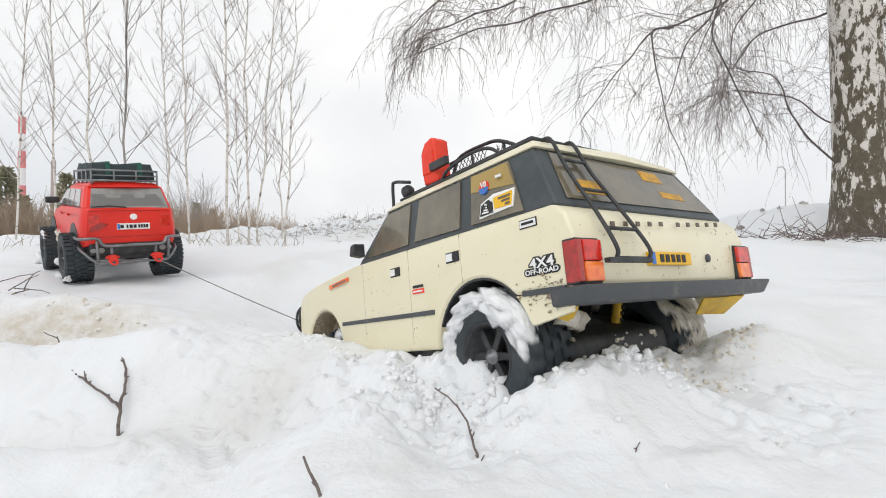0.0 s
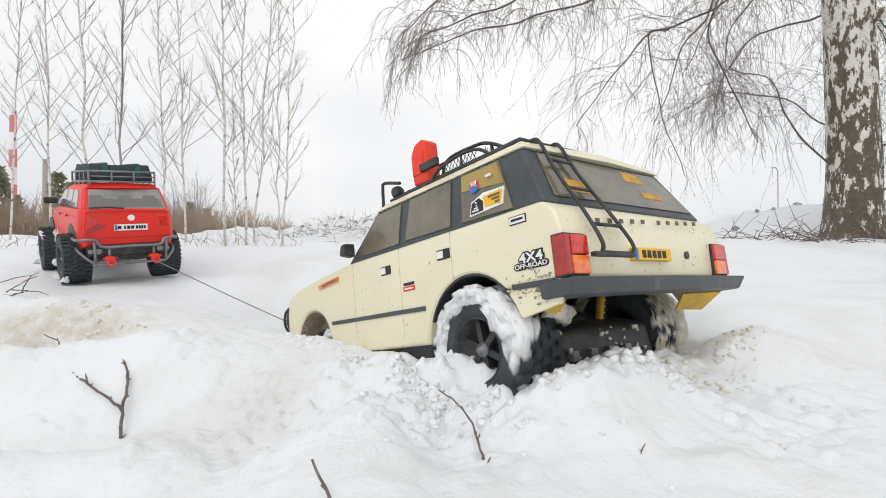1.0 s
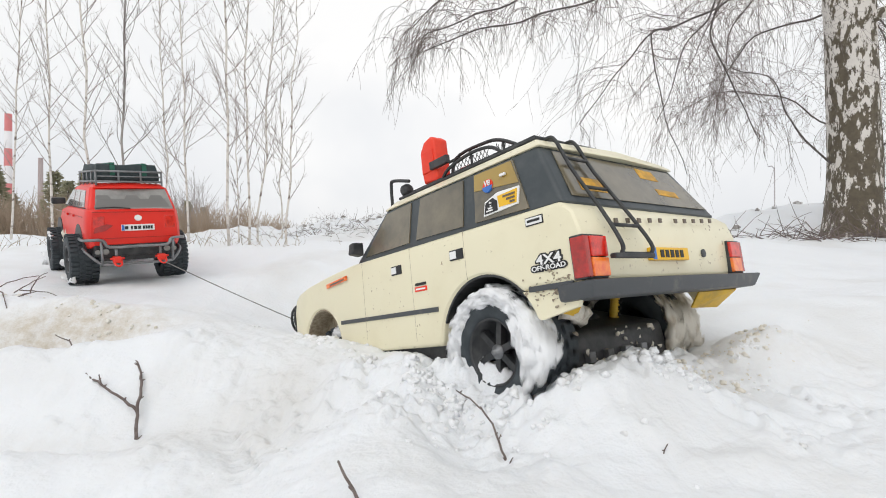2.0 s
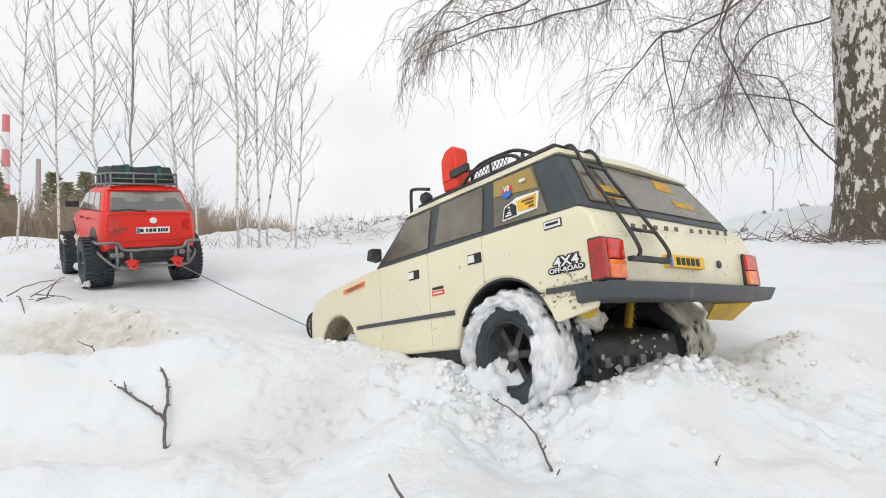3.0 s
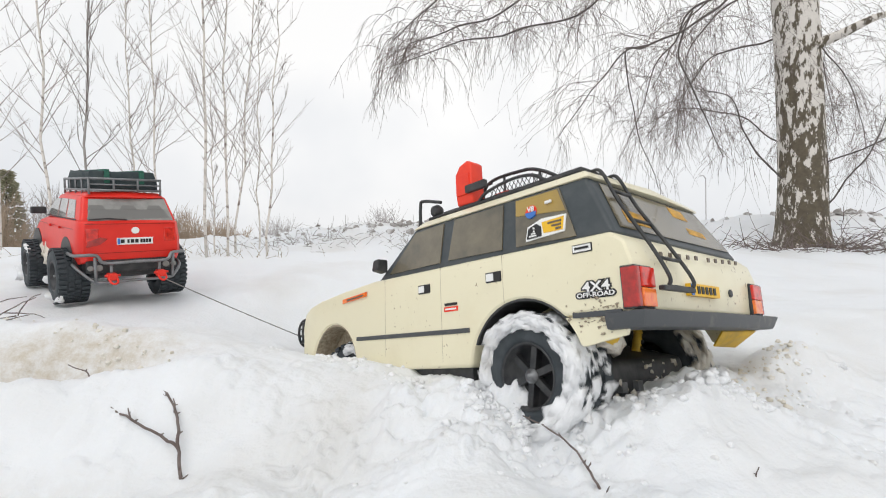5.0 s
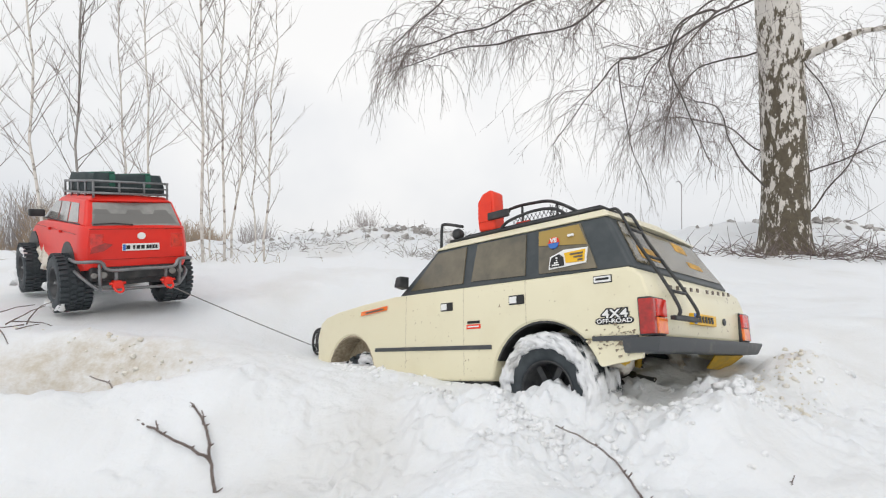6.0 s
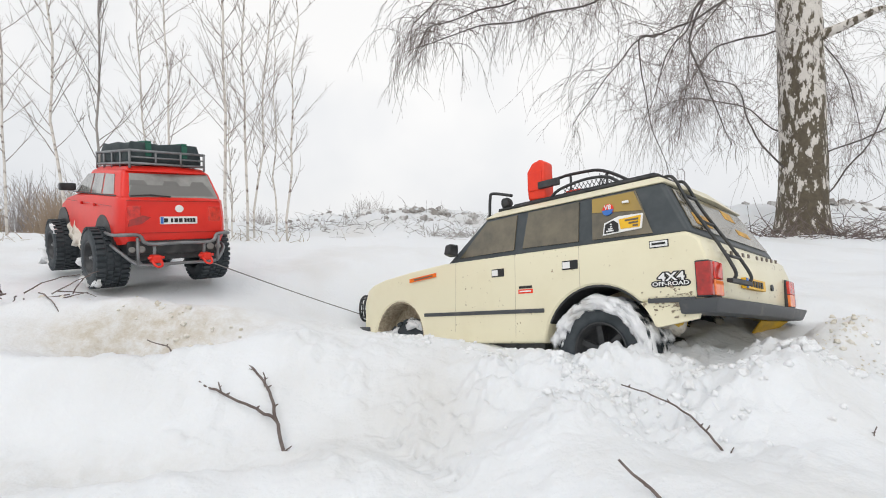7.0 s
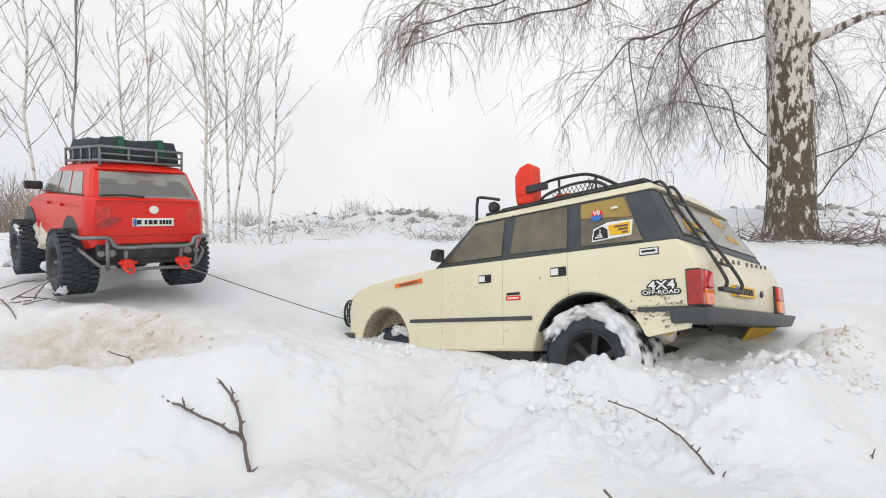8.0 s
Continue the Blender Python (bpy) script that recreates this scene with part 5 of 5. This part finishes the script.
for n_, (b_, d_, h_) in enumerate(((-0.835, 13, 2.2), (-0.80, 14, 1.6), (-0.865, 12.5, 1.7), (-0.72, 13.5, 2.1), (-0.695, 13, 1.8), (-0.91, 12, 1.6), (-0.95, 13, 2.2), (-0.66, 14, 2.2), (-1.0, 12, 1.9), (-0.47, 16, 1.6), (-0.44, 17, 1.5))):
    build_pine(*far_place(b_, d_), h_, 300 + n_)


def build_brush(name, label, mat, b0, b1, d0, d1, h0, h1, count, seed, thick=0.006):
    rnd = random.Random(seed)
    v, f = [], []
    for k in range(count):
        d = rnd.uniform(d0, d1)
        b = rnd.uniform(b0, b1)
        x, y = far_place(b, d)
        edge = min(1, 0.45 + 4 * min(b - b0, b1 - b) / (b1 - b0))
        h = rnd.uniform(h0, h1) * edge * (0.8 + 0.35 * noise.noise(Vector((b * 14, seed, 0))))
        st = wander(rnd, (x, y, 0.1), (rnd.uniform(-0.3, 0.3), rnd.uniform(-0.3, 0.3), 1), h, 5, 0.0, 0.14)
        sweep(v, f, st, taper(5, thick, thick * 0.3), 3)
        for _ in range(4):
            q, dd = along(st, rnd.uniform(0.2, 0.9))
            sweep(v, f, wander(rnd, q, dd + Vector((rnd.uniform(-1, 1), rnd.uniform(-1, 1), 0.2)), h * rnd.uniform(0.12, 0.35), 3, 0, 0.2), taper(3, thick * 0.5, thick * 0.25), 3)
    me = mesh_of(name, v, f)
    me.materials.append(mat)
    tagged(new(name, me), label, "bushes", kind="stuff")


build_brush("brown_thicket", "brown leafless thicket along the snow field's edge", BRUSH, -1.15, -0.62, 9, 11, 1.0, 1.55, 1300, 5, 0.008)
build_brush("brown_thicket", "brown leafless thicket behind the young birches", BRUSH, -0.60, -0.26, 9, 12, 0.75, 1.3, 1200, 6, 0.008)
build_brush("grey_thicket", "pale grey leafless thicket far behind", GREYBRUSH, -0.62, -0.42, 12, 14, 1.4, 2.3, 320, 7, 0.008)
build_brush("grey_shrub", "pale grey leafless shrub behind the snow bank", GREYBRUSH, -0.230, -0.172, 14, 15, 1.0, 1.5, 130, 8, 0.007)
build_brush("grey_shrub", "pale grey leafless shrub behind the snow bank", GREYBRUSH, -0.02, 0.012, 14, 15, 1.5, 2.0, 80, 9, 0.008)
build_brush("grey_thicket", "pale grey thicket on the far right rise", GREYBRUSH, 0.55, 1.1, 14, 17, 0.9, 1.3, 300, 10, 0.007)


def build_pole():
    x, y = far_place(0.655, 20)
    pole = thing("lamp_post", "thin grey metal lamp post in the distance", "lamp post", "", pose(x, y, 0.2))
    rod("post", [(0, 0, 0), (0, 0, 3.2)], 0.02, CONC, pole)
    rod("arm", [(0, 0, 3.2), (-0.1, 0, 3.32), (-0.25, 0, 3.3)], 0.02, CONC, pole)


build_pole()


# ---- sticks in the snow ----
def build_stick(name, label, lines_, category="twig", mat=None, knots=0):
    rnd = random.Random(len(label) + int(abs(lines_[0][0][0]) * 1000))
    st = thing(name, label, category, "", pose(*lines_[0][0]))
    o = Vector(lines_[0][0])
    for k, ln in enumerate(lines_):
        *pts, r = ln
        c = [p - o for p in curve_pts(pts, 6)]
        c = [p + Vector((noise.noise(p * 120), 0, noise.noise(p * 120 + Vector((4, 0, 0))))) * 0.0016 for p in c]
        v, f = [], []
        sweep(v, f, c, taper(len(c) - 1, r, r * 0.5), 7)
        for i in range(3, len(c) - 1, 5):
            sweep(v, f, [c[i], c[i] + Vector((rnd.uniform(-1, 1), rnd.uniform(-0.4, 0.4), rnd.uniform(0.2, 1))).normalized() * r * 2.6], [r * 0.8, r * 0.3], 5)
        part_mesh("stem" if k == 0 else "side_shoot", mesh_of("stem", v, f), mat or TWIG, st, "", True)
    return st


build_stick("forked_twig", "brown forked twig sticking out of the snow", [
    ((-0.262, 0.424, 0.034), (-0.265, 0.428, 0.050), (-0.273, 0.443, 0.070), (-0.290, 0.453, 0.076), (-0.320, 0.470, 0.086), (-0.346, 0.485, 0.093), 0.0016),
    ((-0.273, 0.443, 0.070), (-0.280, 0.462, 0.084), (-0.294, 0.485, 0.097), (-0.314, 0.505, 0.106), 0.0014), ((-0.286, 0.472, 0.089), (-0.288, 0.474, 0.101), 0.0009), ((-0.300, 0.490, 0.099), (-0.305, 0.492, 0.097), 0.0008),
    ((-0.320, 0.470, 0.086), (-0.322, 0.471, 0.094), 0.0009), ((-0.265, 0.428, 0.050), (-0.260, 0.426, 0.056), 0.0008)])
build_stick("bent_twig", "thin bent brown twig in the snow", [((-0.362, 0.497, 0.094), (-0.364, 0.500, 0.106), (-0.372, 0.506, 0.117), (-0.392, 0.515, 0.123), 0.0009)])
build_stick("curved_twig", "slim curved twig lying on the snow", [((0.0250, 0.3196, 0.0571), (0.0225, 0.3255, 0.0688), (0.0186, 0.3412, 0.0806), (0.0108, 0.3706, 0.0914), (-0.0059, 0.4088, 0.0953), 0.0010), ((0.0233, 0.3245, 0.0669), (0.0260, 0.3235, 0.0757), 0.0006), ((0.0186, 0.3412, 0.0806), (0.0198, 0.3392, 0.0845), 0.0006)])
build_stick("short_stick", "short dark stick poking from the snow", [((-0.047, 0.246, 0.050), (-0.060, 0.262, 0.076), (-0.074, 0.281, 0.091), 0.0013)])
build_stick("thin_shoot", "thin brown shoot in the snow", [((0.1131, 0.3080, 0.0701), (0.1140, 0.3100, 0.0810), (0.1169, 0.3109, 0.0881), 0.0006)])


def build_twig_heap():
    rnd = random.Random(4)
    heap = thing("twig_heap", "small heap of thin reddish twigs on the snow", "twigs", "", pose(-0.545, 0.640, snow_height(-0.545, 0.640) + 0.003))
    for k in range(14):
        p = Vector((rnd.uniform(-0.045, 0.03), rnd.uniform(-0.02, 0.02), rnd.uniform(-0.004, 0.004)))
        v, f = [], []
        w = wander(rnd, p, (rnd.uniform(-1, 1), rnd.uniform(-0.5, 0.5), rnd.uniform(-0.05, 0.45)), rnd.uniform(0.03, 0.07), 6, 0.08, 0.22)
        sweep(v, f, w, taper(6, 0.0008, 0.0004), 5)
        part_mesh("twig", mesh_of("twig", v, f), TWIG, heap, "", True)


build_twig_heap()


def build_scrub(name, label, spots, mat, category, count, length, seed, thick=0.0008, rise_=0.3):
    """Thin dead stems that stick out of the snow round some spots."""
    rnd = random.Random(seed)
    v, f = [], []
    for cx, cy, rx, ry in spots:
        for k in range(count):
            x, y = cx + rnd.gauss(0, rx), cy + rnd.gauss(0, ry)
            w = wander(rnd, (x, y, snow_height(x, y) - 0.004), (rnd.uniform(-1, 1), rnd.uniform(-1, 1), rnd.uniform(0.1, 1) * rise_ * 2), length * rnd.uniform(0.4, 1.2), 5, 0.05, 0.25)
            sweep(v, f, w, taper(5, thick * rnd.uniform(0.6, 1.2), thick * 0.35), 3)
    me = mesh_of(name, v, f)
    me.materials.append(mat)
    tagged(new(name, me), label, category, kind="stuff")


build_scrub("dead_twigs", "dark fallen twigs on the snow round the birch's foot", [(1.15, 1.42, 0.12, 0.06), (1.38, 1.40, 0.12, 0.08), (1.0, 1.5, 0.12, 0.06), (1.6, 1.6, 0.2, 0.1), (1.42, 1.30, 0.10, 0.03), (1.10, 1.36, 0.12, 0.03), (1.5, 1.36, 0.16, 0.04)], TWIG, "twigs", 60, 0.14, 21, 0.0015)
build_scrub("bank_scrub", "grey dead stems on the snow bank", [(-0.15, 1.5, 0.22, 0.08), (0.15, 1.45, 0.18, 0.08), (0.02, 1.28, 0.06, 0.03), (-0.3, 1.4, 0.12, 0.05)], SAPDARK, "dead stems", 190, 0.045, 22, 0.0010)
build_scrub("dead_grass", "pale dead grass tufts round the trunks", [(1.22, 1.44, 0.07, 0.02), (-0.48, 1.2, 0.10, 0.03), (-0.7, 1.25, 0.14, 0.05), (-1.0, 1.2, 0.16, 0.05)], GRASS, "grass", 45, 0.05, 23, 0.0007, 0.8)


# ---- loose snow clods ----
def build_clods(name, label, spots, mat, seed):
    """Crumbs and lumps of snow over churned places: (x, y, spread along, across, turn, count, size)."""
    rnd = random.Random(seed)
    bm = bmesh.new()
    ball = bmesh.ops.create_icosphere(bm, subdivisions=2, radius=1.0)["verts"]
    ball = [v.co.copy() for v in ball]
    tris = [[v.index for v in fc.verts] for fc in (bm.verts.index_update(), bm.faces)[1]]
    bm.free()
    verts, faces = [], []
    for cx, cy, ra, rb, turn, count, size in spots:
        c, s = math.cos(radians(turn)), math.sin(radians(turn))
        for k in range(count):
            u, w = rnd.gauss(0, ra), rnd.gauss(0, rb)
            x, y = cx + u * c - w * s, cy + u * s + w * c
            if noise.noise(Vector((x * 22, y * 22, seed))) < -0.12:
                continue
            r = size * rnd.choice((0.25, 0.3, 0.4, 0.5, 0.7, 1.0))
            z = snow_height(x, y) + r * rnd.uniform(-0.3, 0.35)
            sd, base = rnd.uniform(0, 50), len(verts)
            for d in ball:
                g = 1 + 0.55 * noise.noise(d * 1.4 + Vector((sd, 0, 3))) + 0.3 * noise.noise(d * 3.7 + Vector((1, sd, 0)))
                verts.append((x + d.x * r * g, y + d.y * r * g, z + d.z * r * g * 0.8))
            faces += [[i + base for i in t] for t in tris]
    me = mesh_of(name, verts, faces)
    me.materials.append(mat)
    me.shade_smooth()
    tagged(new(name, me), label, "snow", kind="stuff")


build_clods("snow_clods", "white crumbly snow clods thrown up beside the stuck car", [
    (0.035, 0.405, 0.05, 0.010, -10, 260, 0.0040), (-0.06, 0.47, 0.06, 0.012, 128, 240, 0.0036), (-0.15, 0.59, 0.05, 0.014, 140, 150, 0.0034),
    (0.13, 0.385, 0.05, 0.012, 12, 240, 0.0042), (0.05, 0.36, 0.14, 0.03, 0, 60, 0.0024)], CLUMP, 3)
build_clods("soiled_clods", "soiled beige snow clods behind the stuck car", [(0.25, 0.465, 0.05, 0.018, 30, 150, 0.0028), (0.18, 0.405, 0.03, 0.012, 20, 70, 0.0028), (-0.42, 0.60, 0.07, 0.010, -20, 60, 0.003)], SOILED, 5)
build_clods("rubble", "grey stones and frozen earth lumps showing through the snow bank", [(-0.10, 1.55, 0.16, 0.03, 0, 120, 0.012), (0.02, 1.52, 0.05, 0.02, 0, 60, 0.012), (0.25, 1.50, 0.12, 0.04, 0, 60, 0.010), (1.75, 1.90, 0.25, 0.05, 0, 120, 0.018)], STONE, 9)


# ---- snow thrown by the wheels ----
def build_flung(seed, size):
    bm = bmesh.new()
    blob(bm, (0, 0, 0), size, 0.8, seed * 3.1, 2)
    me = bpy.data.meshes.new("snow_clod")
    bm.to_mesh(me)
    bm.free()
    me.materials.append(CLUMP)
    me.shade_smooth()
    return tagged(new("snow_clod", me), "small white snow clod thrown up by the spinning wheel", "snow", "flung clods")


FLUNG = []
for n_, (t_, x_, y_, vx_, vz_, s_) in enumerate(((0.55, 0.09, 0.40, 0.10, 0.55, 0.0026), (2.55, 0.26, 0.46, 0.28, 0.75, 0.0045), (2.62, 0.24, 0.45, 0.20, 0.60, 0.003), (3.3, 0.25, 0.46, 0.16, 0.50, 0.003), (3.42, 0.10, 0.40, 0.10, 0.40, 0.0022),
                                                  (4.3, 0.12, 0.42, 0.05, 0.45, 0.002), (5.0, 0.10, 0.43, 0.12, 0.7, 0.003), (5.75, 0.05, 0.47, 0.05, 0.95, 0.0028), (5.80, 0.12, 0.44, 0.12, 0.60, 0.0035), (5.86, 0.09, 0.44, 0.18, 0.5, 0.003), (6.9, 0.09, 0.45, 0.1, 0.45, 0.0025))):
    FLUNG.append((build_flung(n_, s_), t_, x_, y_, vx_, vz_))


# ---- what moves ----
CAR_ROWS = [
    (0.0, 0.1664, 0.3852, 0.1829, 0.93, 9.46, 126.35),
    (0.5, 0.1615, 0.3918, 0.1845, 1.12, 10.07, 127.46),
    (1.0, 0.1574, 0.4014, 0.1881, 1.48, 10.20, 127.96),
    (2.5, 0.1524, 0.3915, 0.1885, 0.16, 9.62, 127.07),
    (3.0, 0.1424, 0.4059, 0.1871, 3.42, 10.71, 126.71),
    (3.5, 0.1403, 0.4008, 0.1866, 3.80, 10.23, 126.18),
    (4.0, 0.1376, 0.3950, 0.1867, 3.83, 9.87, 125.47),
    (4.5, 0.1326, 0.3894, 0.1878, 3.99, 9.77, 124.51),
    (5.8, 0.1435, 0.4240, 0.1590, 8.30, 7.92, 126.60),
    (6.0, 0.1430, 0.4353, 0.1595, 7.62, 7.99, 126.02),
    (6.5, 0.1453, 0.4447, 0.1545, 6.53, 6.84, 124.66),
    (7.0, 0.1489, 0.4528, 0.1557, 6.92, 6.68, 124.42),
    (7.5, 0.1527, 0.4602, 0.1578, 6.62, 6.82, 124.45),
    (8.0, 0.1547, 0.4612, 0.1574, 6.49, 6.76, 124.60),
]


RED_ROWS = [
    (0.0, -0.4617, 0.7765, 0.2150, -4.10, -5.70, 133.78),
    (0.5, -0.4642, 0.7795, 0.2155, -4.20, -5.90, 133.70),
    (1.0, -0.4650, 0.7808, 0.2151, -4.20, -5.90, 133.10),
    (2.5, -0.4631, 0.7783, 0.2146, -4.10, -5.60, 131.60),
    (3.0, -0.4615, 0.7757, 0.2150, -3.90, -5.30, 131.40),
    (3.5, -0.4579, 0.7738, 0.2155, -4.00, -5.35, 130.95),
    (4.0, -0.4535, 0.7700, 0.2154, -3.95, -5.40, 130.75),
    (4.5, -0.4491, 0.7649, 0.2150, -3.75, -5.53, 130.38),
    (5.8, -0.4416, 0.7410, 0.2156, -3.40, -5.80, 129.30),
    (6.0, -0.4402, 0.7368, 0.2154, -3.32, -5.85, 129.08),
    (6.5, -0.4368, 0.7205, 0.2130, -3.10, -5.85, 128.60),
    (7.0, -0.4318, 0.7070, 0.2120, -3.02, -5.90, 128.50),
    (7.5, -0.4260, 0.6975, 0.2118, -3.00, -5.80, 128.30),
    (8.0, -0.4215, 0.6880, 0.2116, -2.90, -5.90, 128.90),
]


def spin(wheel, hub, rate):
    """Turns a wheel about its axle, rate degrees a tenth of a second."""
    rows = []
    for k in range(81):
        t = k / 10
        rows.append((t, pose(*hub, 0, rate * k, 0)))
    walk(wheel, rows)


def motions():
    walk(CREAM_CAR, [(t, pose(*p)) for t, *p in CAR_ROWS])
    # the pulling car slips back a little on the cord
    walk(RED_CAR, [(t, pose(*p)) for t, *p in RED_ROWS])
    spin(WHEEL_RL, (0.107, YL - 0.0255, -0.0485), 34)
    spin(WHEEL_RR, (0.107, YR + 0.0200, -0.0480), 41)
    # clods lie still, fly in an arc and drop back into the snow
    for clod, t0, x, y, vx, vz in FLUNG:
        z0, rows, s = snow_height(x, y), [], 0.0
        rows.append((0.0, pose(x, y, z0 - 0.002)))
        if t0 > 0.1:
            rows.append((round(t0, 2), pose(x, y, z0 - 0.002)))
        while s < 2 * vz / 9.8 + 0.02:
            s += 1 / 30
            gx = x + vx * s
            z = z0 + vz * s - 4.9 * s * s
            low = snow_height(gx, y) - 0.001
            rows.append((t0 + s, pose(gx, y, max(z, low), 300 * s, 200 * s, 0)))
        rows.append((8.0, rows[-1][1]))
        walk(clod, rows)
    # the cord swings on its shackle towards the towed car's nose
    cord = []
    for (t, *p), (_, *q) in zip(CAR_ROWS, RED_ROWS):
        hook = pose(*q) @ HOOK
        way = pose(*p) @ Vector((0.506, 0.058, -0.006)) - hook
        cord.append((t, Matrix.Translation(hook) @ way.to_track_quat("Y", "Z").to_matrix().to_4x4()))
    walk(TOW_CORD, cord)


motions()
